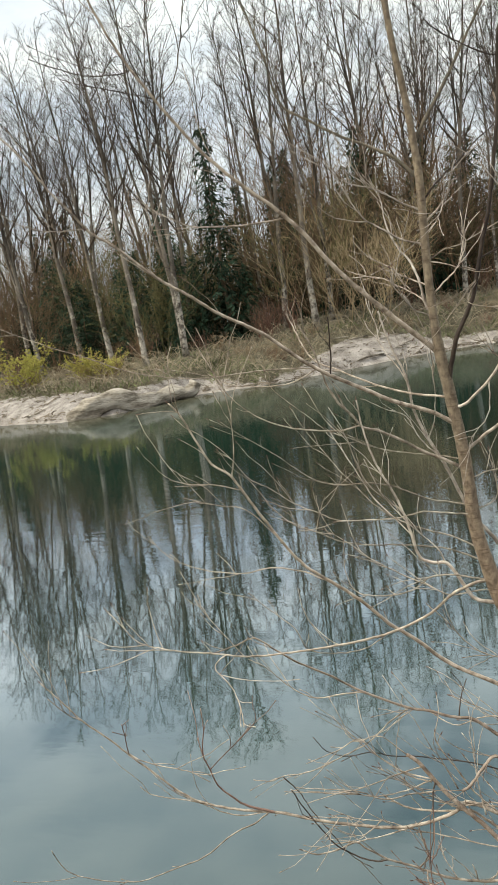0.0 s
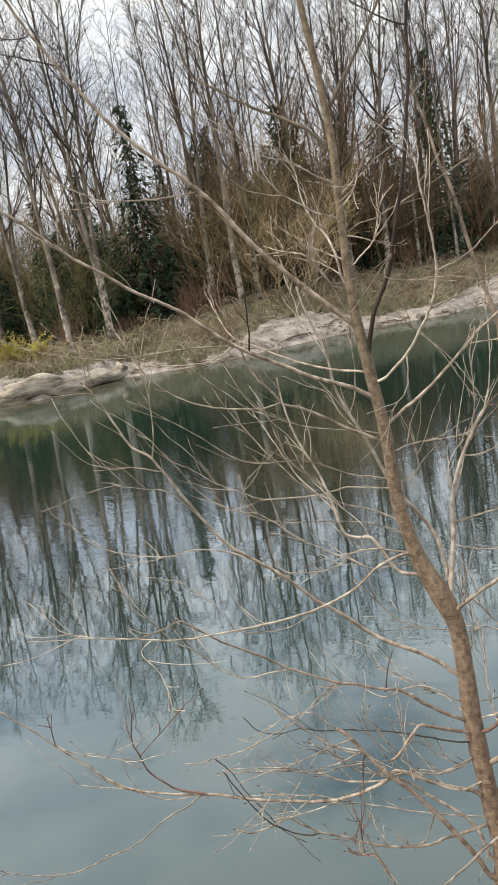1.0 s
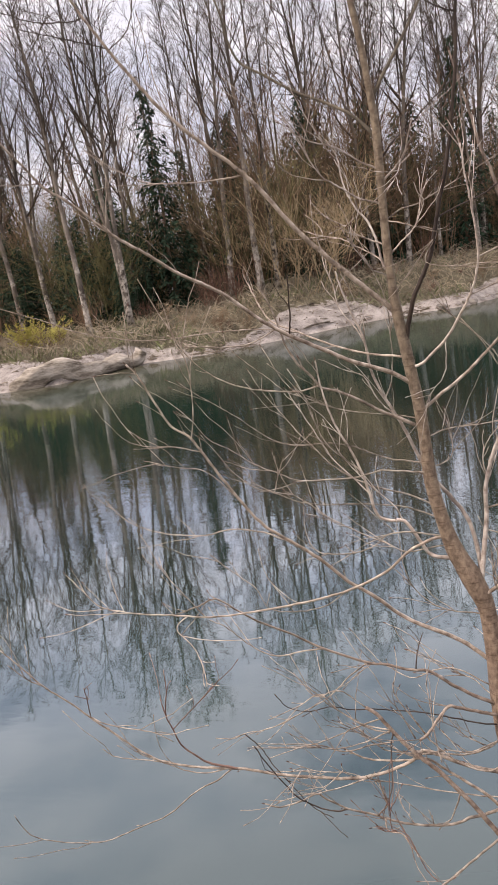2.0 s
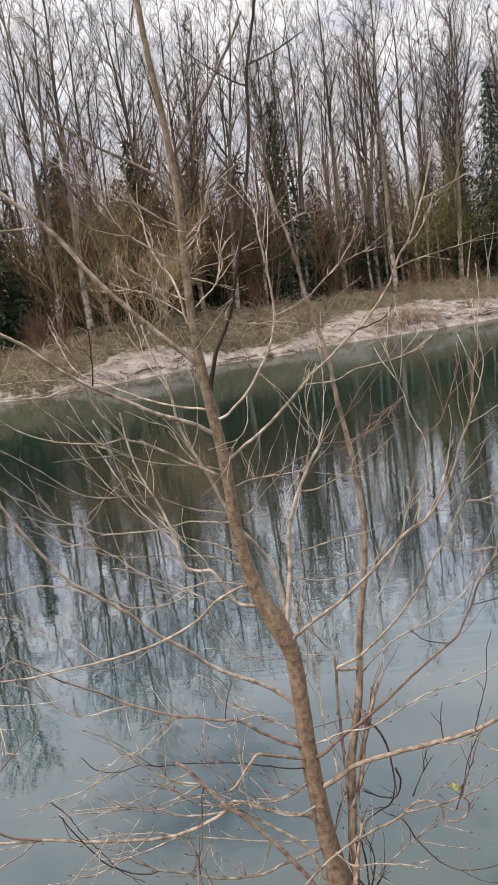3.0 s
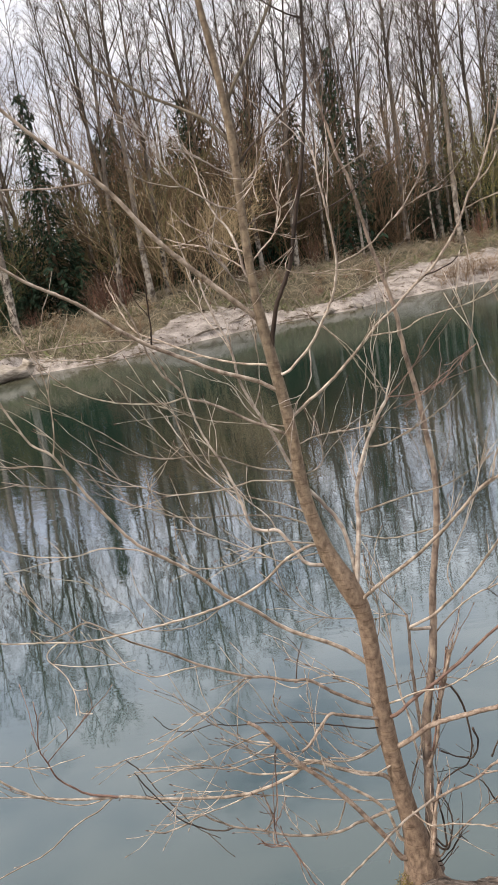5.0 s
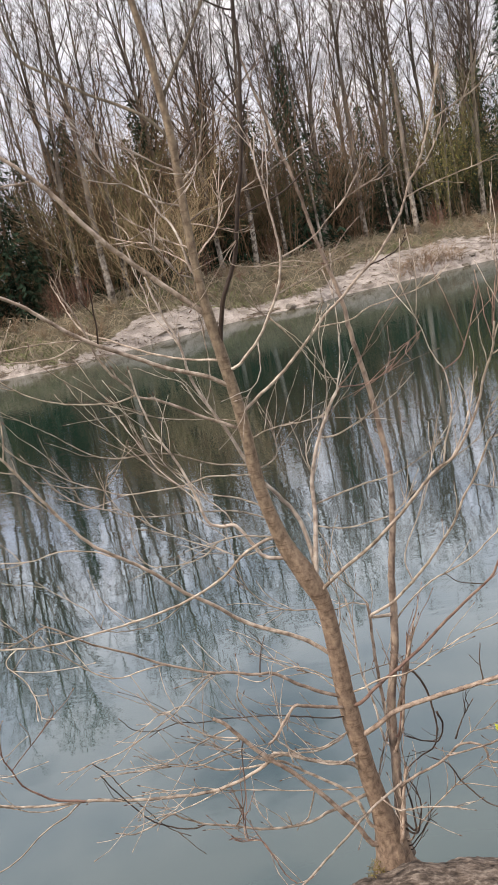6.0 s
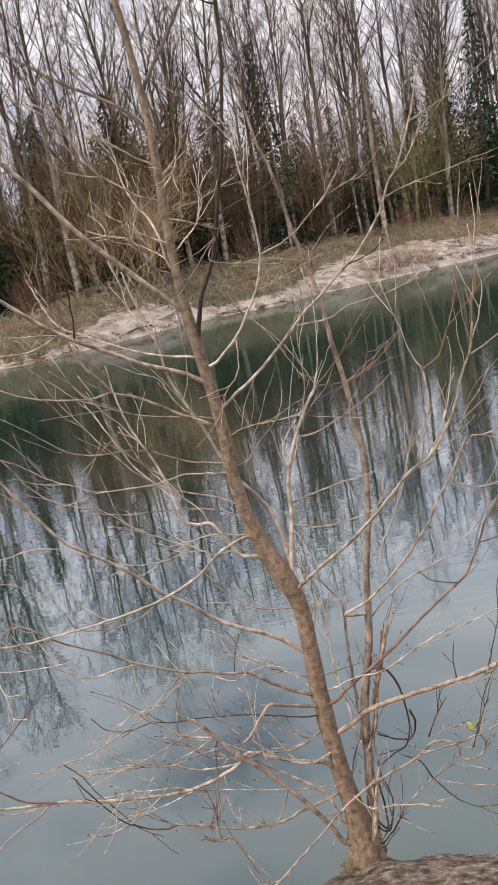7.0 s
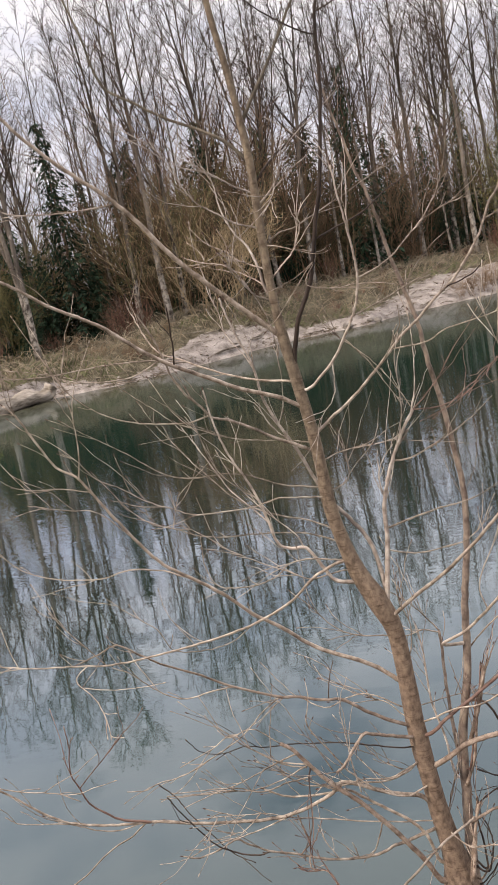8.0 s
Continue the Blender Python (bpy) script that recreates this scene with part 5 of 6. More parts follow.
side(RED, 4.0, 1.2, [(-0.865, -0.242, 0.573), (-0.946, -0.273, 0.612), (-0.991, -0.295, 0.659), (-1.024, -0.315, 0.711), (-1.033, -0.335, 0.785), (-1.038, -0.352, 0.846), (-1.008, -0.377, 0.939), (-0.992, -0.400, 1.025)])
side(RED, 1.9, 1.2, [(-1.023, -0.350, 0.788), (-0.957, -0.350, 0.849), (-0.890, -0.350, 0.909), (-0.863, -0.350, 0.933)])
side(TAN, 2.7, 1.3, [(-0.890, -0.248, 0.578), (-0.938, -0.268, 0.548), (-1.013, -0.294, 0.519), (-1.111, -0.330, 0.455), (-1.207, -0.360, 0.428), (-1.321, -0.396, 0.398), (-1.429, -0.429, 0.412), (-1.532, -0.464, 0.454), (-1.564, -0.483, 0.507), (-1.571, -0.500, 0.565)])
side(TAN, 2.0, 1.3, [(-0.899, -0.251, 0.580), (-0.974, -0.268, 0.573), (-1.044, -0.284, 0.593), (-1.111, -0.303, 0.636), (-1.202, -0.323, 0.659), (-1.256, -0.337, 0.677), (-1.290, -0.350, 0.713)])
side(RED, 2.0, 1.2, [(-1.299, -0.365, 0.838), (-1.266, -0.417, 0.937), (-1.248, -0.450, 0.994)])
side(TAN, 2.0, 1.2, [(-1.418, -0.408, 0.977), (-1.442, -0.449, 1.026), (-1.462, -0.500, 1.103)])
side(TAN, 2.0, 1.3, [(-1.305, -0.367, 0.845), (-1.245, -0.363, 0.813), (-1.167, -0.359, 0.795), (-1.089, -0.354, 0.779), (-1.030, -0.350, 0.744)])
side(TAN, 2.6, 1.4, [(-0.395, -0.128, 0.495), (-0.516, -0.106, 0.430), (-0.642, -0.084, 0.373), (-0.728, -0.067, 0.344), (-0.819, -0.050, 0.302)])
limb(TAN, 6.4, 1.9, [(0.008, 0.000, 0.271), (0.006, -0.020, 0.283), (-0.046, -0.033, 0.291), (-0.105, -0.049, 0.279), (-0.144, -0.059, 0.275), (-0.202, -0.075, 0.260), (-0.276, -0.095, 0.267), (-0.366, -0.119, 0.292), (-0.452, -0.143, 0.337), (-0.536, -0.168, 0.378), (-0.599, -0.188, 0.427), (-0.629, -0.198, 0.452), (-0.682, -0.215, 0.435), (-0.749, -0.235, 0.426), (-0.795, -0.250, 0.448)])
side(DARK, 2.6, 1.8, [(-0.532, -0.167, 0.376), (-0.574, -0.183, 0.378), (-0.620, -0.201, 0.403), (-0.679, -0.225, 0.453), (-0.715, -0.249, 0.524), (-0.749, -0.273, 0.606), (-0.779, -0.300, 0.696)])
side(ORANGE, 2.7, 1.3, [(-0.445, -0.141, 0.333), (-0.404, -0.162, 0.393), (-0.410, -0.184, 0.471), (-0.414, -0.200, 0.524)])
side(ORANGE, 2.7, 1.3, [(-0.421, -0.134, 0.321), (-0.414, -0.155, 0.288), (-0.362, -0.176, 0.292), (-0.333, -0.200, 0.257)])
limb(TAN, 6.4, 2.6, [(0.014, 0.000, 0.154), (-0.010, -0.020, 0.165), (-0.037, -0.031, 0.277), (-0.081, -0.039, 0.343), (-0.152, -0.050, 0.407), (-0.223, -0.060, 0.468), (-0.272, -0.067, 0.502), (-0.351, -0.077, 0.499), (-0.460, -0.090, 0.513), (-0.528, -0.100, 0.553)])
limb(DARK, 2.8, 1.2, [(-0.008, 0.000, 0.577), (-0.004, -0.020, 0.589), (-0.079, -0.037, 0.614), (-0.151, -0.054, 0.642), (-0.240, -0.076, 0.675), (-0.328, -0.097, 0.698), (-0.415, -0.118, 0.717), (-0.483, -0.136, 0.727), (-0.550, -0.153, 0.747), (-0.618, -0.170, 0.740), (-0.681, -0.188, 0.767), (-0.710, -0.200, 0.814)])
limb(TAN, 4.2, 1.3, [(-0.006, 0.000, 0.535), (-0.011, -0.020, 0.547), (-0.067, -0.029, 0.519), (-0.145, -0.040, 0.500), (-0.220, -0.050, 0.510), (-0.313, -0.063, 0.516), (-0.403, -0.076, 0.541), (-0.469, -0.088, 0.603), (-0.535, -0.100, 0.657)])
limb(TAN, 2.8, 1.2, [(0.007, 0.000, 0.300), (-0.005, -0.020, 0.311), (-0.174, -0.060, 0.367), (-0.354, -0.105, 0.431), (-0.441, -0.128, 0.461), (-0.525, -0.150, 0.500), (-0.625, -0.177, 0.524), (-0.703, -0.200, 0.572)])
limb(TAN, 3.5, 1.8, [(-0.001, 0.000, 0.447), (0.015, -0.040, 0.460), (-0.071, -0.067, 0.460), (-0.160, -0.097, 0.510), (-0.241, -0.132, 0.614), (-0.269, -0.151, 0.679), (-0.324, -0.188, 0.806), (-0.326, -0.200, 0.852)])
limb(TAN, 2.7, 1.3, [(-0.014, 0.000, 0.728), (-0.041, -0.030, 0.739), (-0.139, -0.022, 0.804), (-0.215, -0.017, 0.797), (-0.293, -0.012, 0.769), (-0.393, -0.005, 0.821), (-0.464, 0.000, 0.786)])
limb(TAN, 6.7, 2.8, [(-0.037, 0.000, 1.031), (-0.026, -0.030, 1.046), (0.033, -0.043, 1.110), (0.100, -0.056, 1.158), (0.165, -0.068, 1.206), (0.239, -0.084, 1.272), (0.302, -0.099, 1.336), (0.347, -0.110, 1.387), (0.390, -0.120, 1.426), (0.424, -0.126, 1.444), (0.453, -0.134, 1.475), (0.487, -0.145, 1.531), (0.520, -0.159, 1.604), (0.542, -0.172, 1.677), (0.572, -0.187, 1.752), (0.583, -0.200, 1.825)])
side(PALE, 3.1, 1.1, [(0.405, -0.123, 1.434), (0.417, -0.138, 1.502), (0.440, -0.154, 1.571), (0.447, -0.170, 1.649), (0.435, -0.185, 1.719), (0.409, -0.199, 1.772), (0.389, -0.216, 1.847), (0.364, -0.233, 1.922), (0.345, -0.250, 1.998)])
side(PALE, 3.1, 1.2, [(0.430, -0.128, 1.450), (0.472, -0.117, 1.514), (0.501, -0.109, 1.577), (0.517, -0.106, 1.628), (0.531, -0.100, 1.690)])
side(RED, 2.3, 1.1, [(0.425, -0.230, 1.724), (0.480, -0.222, 1.756), (0.513, -0.213, 1.824), (0.540, -0.205, 1.885), (0.554, -0.200, 1.927)])
side(PALE, 2.3, 1.1, [(0.575, -0.190, 1.771), (0.600, -0.213, 1.843), (0.610, -0.234, 1.913), (0.602, -0.250, 1.964)])
side(TAN, 2.3, 1.1, [(0.565, -0.184, 1.735), (0.612, -0.207, 1.762), (0.668, -0.235, 1.804), (0.734, -0.271, 1.859), (0.786, -0.300, 1.901)])
side(TAN, 1.9, 1.2, [(0.347, -0.110, 1.387), (0.430, -0.106, 1.438), (0.514, -0.100, 1.488), (0.564, -0.096, 1.569), (0.605, -0.100, 1.616)])
side(RED, 1.7, 1.2, [(0.583, -0.200, 1.824), (0.578, -0.176, 1.766), (0.606, -0.128, 1.873), (0.625, -0.100, 1.935)])
side(RED, 1.7, 1.1, [(0.386, -0.240, 1.844), (0.348, -0.258, 1.823), (0.314, -0.276, 1.800), (0.279, -0.300, 1.759)])
limb(TAN, 5.6, 1.8, [(0.195, 0.080, 0.889), (0.117, 0.050, 0.910), (0.193, 0.038, 0.951), (0.271, 0.024, 1.022), (0.329, 0.013, 1.083), (0.387, 0.000, 1.158), (0.424, -0.009, 1.211), (0.462, -0.020, 1.289), (0.498, -0.030, 1.345), (0.534, -0.042, 1.420), (0.565, -0.050, 1.469), (0.620, -0.059, 1.473), (0.687, -0.071, 1.507), (0.753, -0.084, 1.558), (0.843, -0.100, 1.602)])
side(DARK, 2.5, 1.2, [(0.564, -0.050, 1.467), (0.590, -0.073, 1.513), (0.626, -0.100, 1.557)])
side(TAN, 1.9, 1.3, [(0.489, -0.028, 1.331), (0.579, 0.033, 1.283), (0.689, 0.100, 1.260)])
side(PALE, 2.7, 1.3, [(0.270, 0.024, 1.021), (0.258, 0.037, 1.100), (0.302, 0.054, 1.189), (0.344, 0.068, 1.259), (0.379, 0.084, 1.348), (0.413, 0.100, 1.438)])
limb(TAN, 3.5, 1.4, [(0.192, 0.078, 0.852), (0.202, 0.100, 0.862), (0.255, 0.109, 0.912), (0.337, 0.122, 0.967), (0.397, 0.130, 0.986), (0.479, 0.141, 1.017), (0.562, 0.154, 1.078), (0.607, 0.161, 1.113), (0.662, 0.171, 1.167), (0.708, 0.179, 1.212), (0.770, 0.189, 1.262), (0.833, 0.200, 1.319)])
limb(RED, 6.2, 2.0, [(-0.011, 0.000, 0.630), (0.034, -0.030, 0.643), (0.098, -0.017, 0.695), (0.178, -0.002, 0.740), (0.258, 0.013, 0.790), (0.339, 0.030, 0.851), (0.440, 0.049, 0.920), (0.522, 0.065, 0.974), (0.553, 0.074, 1.019), (0.586, 0.084, 1.074), (0.619, 0.096, 1.147), (0.646, 0.102, 1.169), (0.751, 0.119, 1.209), (0.852, 0.137, 1.256), (0.934, 0.150, 1.280)])
side(ORANGE, 3.4, 1.3, [(0.641, 0.101, 1.165), (0.672, 0.073, 1.248), (0.695, 0.045, 1.334), (0.753, 0.015, 1.395), (0.776, 0.000, 1.422)])
side(DARK, 2.1, 1.3, [(0.497, 0.060, 0.957), (0.420, 0.028, 0.989), (0.372, 0.000, 1.041)])
side(DARK, 2.1, 1.3, [(0.585, 0.084, 1.073), (0.662, 0.092, 1.082), (0.743, 0.100, 1.085)])
limb(TAN, 3.4, 1.2, [(-0.012, 0.000, 0.677), (0.041, -0.020, 0.691), (0.118, -0.032, 0.727), (0.193, -0.043, 0.738), (0.250, -0.052, 0.769), (0.307, -0.062, 0.807), (0.399, -0.077, 0.862), (0.489, -0.091, 0.892), (0.577, -0.106, 0.932), (0.630, -0.116, 0.971), (0.661, -0.122, 0.999), (0.749, -0.136, 1.004), (0.832, -0.150, 1.013)])
limb(ORANGE, 9.0, 4.7, [(-0.005, 0.000, 0.508), (0.029, -0.030, 0.522), (0.079, -0.042, 0.569), (0.129, -0.053, 0.610), (0.186, -0.066, 0.638), (0.279, -0.085, 0.670), (0.352, -0.100, 0.692), (0.406, -0.112, 0.711), (0.494, -0.131, 0.741), (0.564, -0.147, 0.779), (0.615, -0.160, 0.811), (0.666, -0.173, 0.848), (0.732, -0.189, 0.886), (0.804, -0.208, 0.931), (0.890, -0.231, 0.983), (0.959, -0.250, 1.034)])
side(TAN, 2.6, 1.2, [(0.406, -0.112, 0.711), (0.443, -0.140, 0.715), (0.489, -0.171, 0.748), (0.517, -0.200, 0.794)])
side(TAN, 2.5, 1.2, [(0.660, -0.171, 0.843), (0.678, -0.202, 0.900), (0.710, -0.231, 0.917), (0.746, -0.266, 0.907), (0.782, -0.300, 0.901)])
side(DARK, 2.6, 1.3, [(0.423, -0.116, 0.717), (0.422, -0.108, 0.780), (0.433, -0.100, 0.840)])
side(TAN, 2.6, 1.2, [(0.502, -0.133, 0.745), (0.550, -0.145, 0.705), (0.582, -0.156, 0.689), (0.666, -0.171, 0.692), (0.749, -0.187, 0.681), (0.815, -0.200, 0.692)])
side(DARK, 1.9, 1.2, [(0.520, -0.137, 0.755), (0.544, -0.130, 0.823), (0.571, -0.119, 0.907), (0.584, -0.105, 1.002), (0.603, -0.100, 1.062)])
side(DARK, 1.9, 1.3, [(0.540, -0.141, 0.766), (0.487, -0.164, 0.673), (0.462, -0.183, 0.594), (0.429, -0.200, 0.525)])
limb(ORANGE, 4.1, 2.5, [(0.111, -0.100, 0.369), (0.169, -0.110, 0.412), (0.226, -0.118, 0.441), (0.283, -0.128, 0.485), (0.321, -0.135, 0.523), (0.375, -0.143, 0.520), (0.397, -0.148, 0.494), (0.398, -0.152, 0.466), (0.425, -0.156, 0.457), (0.461, -0.162, 0.475), (0.478, -0.168, 0.518), (0.458, -0.173, 0.552), (0.406, -0.181, 0.543), (0.350, -0.189, 0.538), (0.277, -0.200, 0.535)])
side(TAN, 2.6, 1.2, [(0.458, -0.173, 0.552), (0.496, -0.182, 0.575), (0.546, -0.193, 0.609), (0.598, -0.205, 0.653), (0.649, -0.217, 0.696), (0.672, -0.225, 0.728), (0.673, -0.239, 0.813), (0.659, -0.250, 0.882)])
side(TAN, 2.0, 1.3, [(0.314, -0.134, 0.516), (0.360, -0.117, 0.546), (0.403, -0.107, 0.545), (0.434, -0.100, 0.535)])
side(RED, 2.6, 1.3, [(0.456, -0.173, 0.552), (0.474, -0.162, 0.600), (0.490, -0.155, 0.633), (0.509, -0.150, 0.656)])
limb(ORANGE, 3.6, 1.3, [(0.092, 0.034, 0.063), (0.114, 0.000, 0.076), (0.162, -0.019, 0.161), (0.243, -0.048, 0.267), (0.302, -0.067, 0.332), (0.359, -0.087, 0.396), (0.400, -0.100, 0.432)])
side(DARK, 2.7, 1.3, [(0.310, -0.070, 0.341), (0.277, -0.086, 0.420), (0.229, -0.100, 0.463)])
side(DARK, 2.7, 1.3, [(0.310, -0.070, 0.341), (0.360, -0.099, 0.291), (0.407, -0.119, 0.265), (0.462, -0.139, 0.264), (0.544, -0.171, 0.299), (0.599, -0.200, 0.378)])
limb(TAN, 4.0, 2.8, [(0.121, -0.120, 0.402), (0.092, -0.139, 0.394), (0.015, -0.189, 0.377), (-0.078, -0.260, 0.339), (-0.166, -0.329, 0.309), (-0.265, -0.412, 0.279), (-0.357, -0.500, 0.247)])
limb(DARK, 4.2, 2.1, [(0.163, 0.069, 0.691), (0.217, 0.050, 0.692), (0.253, 0.059, 0.619), (0.266, 0.068, 0.536), (0.270, 0.078, 0.441), (0.251, 0.085, 0.369), (0.201, 0.092, 0.334), (0.148, 0.100, 0.287)])
limb(DARK, 3.5, 2.1, [(0.275, 0.020, 0.545), (0.289, 0.040, 0.476), (0.266, 0.060, 0.408), (0.214, 0.080, 0.403), (0.165, 0.100, 0.412)])
limb(DARK, 3.6, 2.7, [(0.095, 0.038, 0.133), (0.136, -0.040, 0.147), (0.138, -0.032, 0.241), (0.129, -0.024, 0.336), (0.139, -0.020, 0.376)])
limb(DARK, 3.6, 2.1, [(0.094, 0.036, 0.105), (0.139, -0.020, 0.118), (0.167, -0.004, 0.194), (0.165, 0.007, 0.253), (0.142, 0.020, 0.313)])
limb(ORANGE, 5.6, 4.0, [(0.088, -0.070, 0.138), (0.111, -0.056, 0.262), (0.128, -0.047, 0.342), (0.145, -0.040, 0.397)])
limb(ORANGE, 5.7, 2.6, [(0.117, 0.040, 0.401), (0.156, 0.031, 0.503), (0.176, 0.022, 0.616), (0.201, 0.012, 0.737), (0.230, 0.004, 0.822), (0.247, 0.000, 0.864)])
limb(ORANGE, 6.4, 6.0, [(0.132, 0.061, 0.552), (0.151, 0.040, 0.563), (0.178, 0.034, 0.640), (0.206, 0.028, 0.727), (0.232, 0.020, 0.834)])
limb(PALE, 5.0, 2.1, [(0.117, 0.053, 0.405), (0.085, 0.100, 0.418), (0.074, 0.124, 0.539), (0.051, 0.145, 0.639), (0.048, 0.164, 0.739), (0.050, 0.180, 0.818), (0.041, 0.200, 0.918)])
limb(ORANGE, 7.2, 4.1, [(0.106, 0.046, 0.275), (0.103, 0.060, 0.286), (0.108, 0.072, 0.480), (0.106, 0.081, 0.625), (0.107, 0.089, 0.754), (0.113, 0.096, 0.877), (0.113, 0.100, 0.934)])
side(TAN, 2.8, 1.3, [(0.113, 0.100, 0.934), (0.074, 0.084, 1.001), (0.031, 0.068, 1.059), (-0.022, 0.050, 1.114)])
side(TAN, 2.8, 1.4, [(0.113, 0.100, 0.928), (0.061, 0.117, 0.935), (0.001, 0.136, 0.913), (-0.026, 0.150, 0.947)])
limb(PALE, 10.0, 3.8, [(-0.049, 0.000, 1.071), (-0.036, 0.000, 1.087), (-0.022, 0.010, 1.151), (-0.009, 0.022, 1.223), (0.003, 0.034, 1.296), (0.010, 0.048, 1.387), (0.024, 0.057, 1.440), (0.042, 0.066, 1.493), (0.062, 0.074, 1.537), (0.087, 0.082, 1.584), (0.119, 0.092, 1.636), (0.149, 0.100, 1.675)])
side(TAN, 3.3, 1.2, [(0.059, 0.073, 1.531), (0.121, 0.060, 1.536), (0.196, 0.045, 1.570), (0.277, 0.025, 1.615), (0.331, 0.012, 1.655), (0.375, 0.000, 1.694)])
side(PALE, 2.6, 1.3, [(0.137, 0.097, 1.659), (0.168, 0.124, 1.755), (0.182, 0.156, 1.878), (0.182, 0.180, 1.968), (0.162, 0.200, 2.041)])
side(PALE, 2.6, 1.2, [(0.091, 0.083, 1.591), (0.111, 0.063, 1.676), (0.117, 0.041, 1.769), (0.116, 0.023, 1.843), (0.139, 0.000, 1.929)])
side(TAN, 3.3, 1.2, [(0.005, 0.039, 1.326), (0.087, 0.014, 1.356), (0.179, -0.014, 1.385), (0.249, -0.037, 1.401), (0.302, -0.055, 1.424), (0.354, -0.074, 1.456), (0.422, -0.100, 1.507)])
side(TAN, 2.6, 1.3, [(-0.003, 0.028, 1.261), (0.079, 0.045, 1.232), (0.173, 0.064, 1.229), (0.251, 0.080, 1.242), (0.332, 0.100, 1.297)])
side(RED, 2.6, 1.3, [(0.149, 0.100, 1.675), (0.207, 0.100, 1.726), (0.246, 0.100, 1.769), (0.269, 0.100, 1.789)])
side(RED, 2.6, 1.3, [(0.149, 0.100, 1.675), (0.234, 0.114, 1.669), (0.314, 0.127, 1.694), (0.374, 0.138, 1.735), (0.427, 0.150, 1.786)])
side(PALE, 2.6, 1.2, [(0.019, 0.054, 1.423), (0.010, 0.035, 1.494), (0.032, 0.017, 1.553), (0.070, 0.000, 1.600)])
side(TAN, 2.0, 1.2, [(0.149, 0.100, 1.675), (0.117, 0.100, 1.742), (0.085, 0.100, 1.799), (0.044, 0.100, 1.857), (-0.031, 0.100, 1.934), (-0.081, 0.100, 1.973)])
limb(TAN, 5.7, 2.5, [(-0.162, 0.000, 1.657), (-0.152, 0.020, 1.670), (-0.100, 0.032, 1.705), (-0.026, 0.049, 1.751), (0.031, 0.063, 1.799), (0.088, 0.077, 1.847), (0.146, 0.093, 1.904), (0.203, 0.106, 1.943), (0.271, 0.122, 2.000), (0.328, 0.135, 2.039), (0.367, 0.146, 2.081), (0.401, 0.156, 2.122), (0.434, 0.167, 2.168), (0.470, 0.182, 2.241), (0.504, 0.192, 2.283), (0.532, 0.205, 2.342), (0.559, 0.217, 2.402), (0.577, 0.226, 2.445), (0.601, 0.241, 2.522), (0.616, 0.250, 2.565)])
side(TAN, 3.2, 1.2, [(0.560, 0.218, 2.405), (0.617, 0.215, 2.428), (0.707, 0.211, 2.469), (0.796, 0.205, 2.528), (0.850, 0.203, 2.566), (0.895, 0.200, 2.603)])
side(TAN, 2.6, 1.3, [(0.449, 0.173, 2.199), (0.511, 0.180, 2.219), (0.604, 0.187, 2.237), (0.661, 0.193, 2.248), (0.722, 0.200, 2.261)])
side(TAN, 2.6, 1.3, [(0.491, 0.188, 2.267), (0.537, 0.224, 2.299), (0.577, 0.267, 2.349), (0.607, 0.300, 2.388)])
side(TAN, 2.6, 1.2, [(0.116, 0.085, 1.874), (0.214, 0.063, 1.878), (0.286, 0.047, 1.908), (0.390, 0.022, 1.925), (0.457, 0.007, 1.944), (0.491, 0.000, 1.955)])
side(DARK, 2.6, 1.2, [(0.307, 0.130, 2.024), (0.376, 0.109, 2.044), (0.409, 0.101, 2.068), (0.425, 0.100, 2.094)])
side(TAN, 2.6, 1.2, [(0.086, 0.076, 1.845), (0.116, -0.022, 1.898), (0.135, -0.100, 1.937)])
limb(PALE, 5.6, 2.1, [(-0.174, 0.000, 1.797), (-0.164, -0.020, 1.810), (-0.135, -0.027, 1.818), (-0.063, -0.050, 1.880), (-0.020, -0.067, 1.938), (0.025, -0.089, 2.010), (0.049, -0.108, 2.081), (0.055, -0.123, 2.136), (0.051, -0.142, 2.206), (0.046, -0.159, 2.266), (0.038, -0.181, 2.339), (0.035, -0.200, 2.402)])
side(PALE, 2.4, 1.2, [(-0.060, -0.051, 1.884), (-0.064, -0.067, 1.818), (-0.078, -0.078, 1.776), (-0.115, -0.091, 1.738), (-0.132, -0.100, 1.709)])
side(TAN, 2.4, 1.2, [(-0.015, -0.070, 1.946), (0.038, -0.045, 1.872), (0.083, -0.019, 1.784), (0.122, 0.000, 1.712)])
side(TAN, 2.4, 1.2, [(0.022, -0.087, 2.004), (0.072, -0.069, 2.019), (0.121, -0.053, 2.034), (0.188, -0.025, 2.058), (0.257, 0.000, 2.073)])
limb(TAN, 3.2, 1.3, [(0.054, 0.100, 2.103), (0.109, 0.113, 2.120), (0.164, 0.127, 2.148), (0.221, 0.144, 2.196), (0.264, 0.157, 2.231), (0.299, 0.169, 2.273), (0.330, 0.182, 2.320), (0.362, 0.200, 2.393)])
side(TAN, 1.9, 1.2, [(0.262, 0.156, 2.230), (0.321, 0.128, 2.256), (0.381, 0.100, 2.276)])
limb(TAN, 3.0, 1.2, [(-0.199, 0.000, 2.234), (-0.200, 0.020, 2.246), (-0.151, 0.028, 2.276), (-0.100, 0.036, 2.286), (-0.022, 0.048, 2.317), (0.074, 0.063, 2.356), (0.171, 0.078, 2.399), (0.225, 0.087, 2.429), (0.302, 0.100, 2.477)])
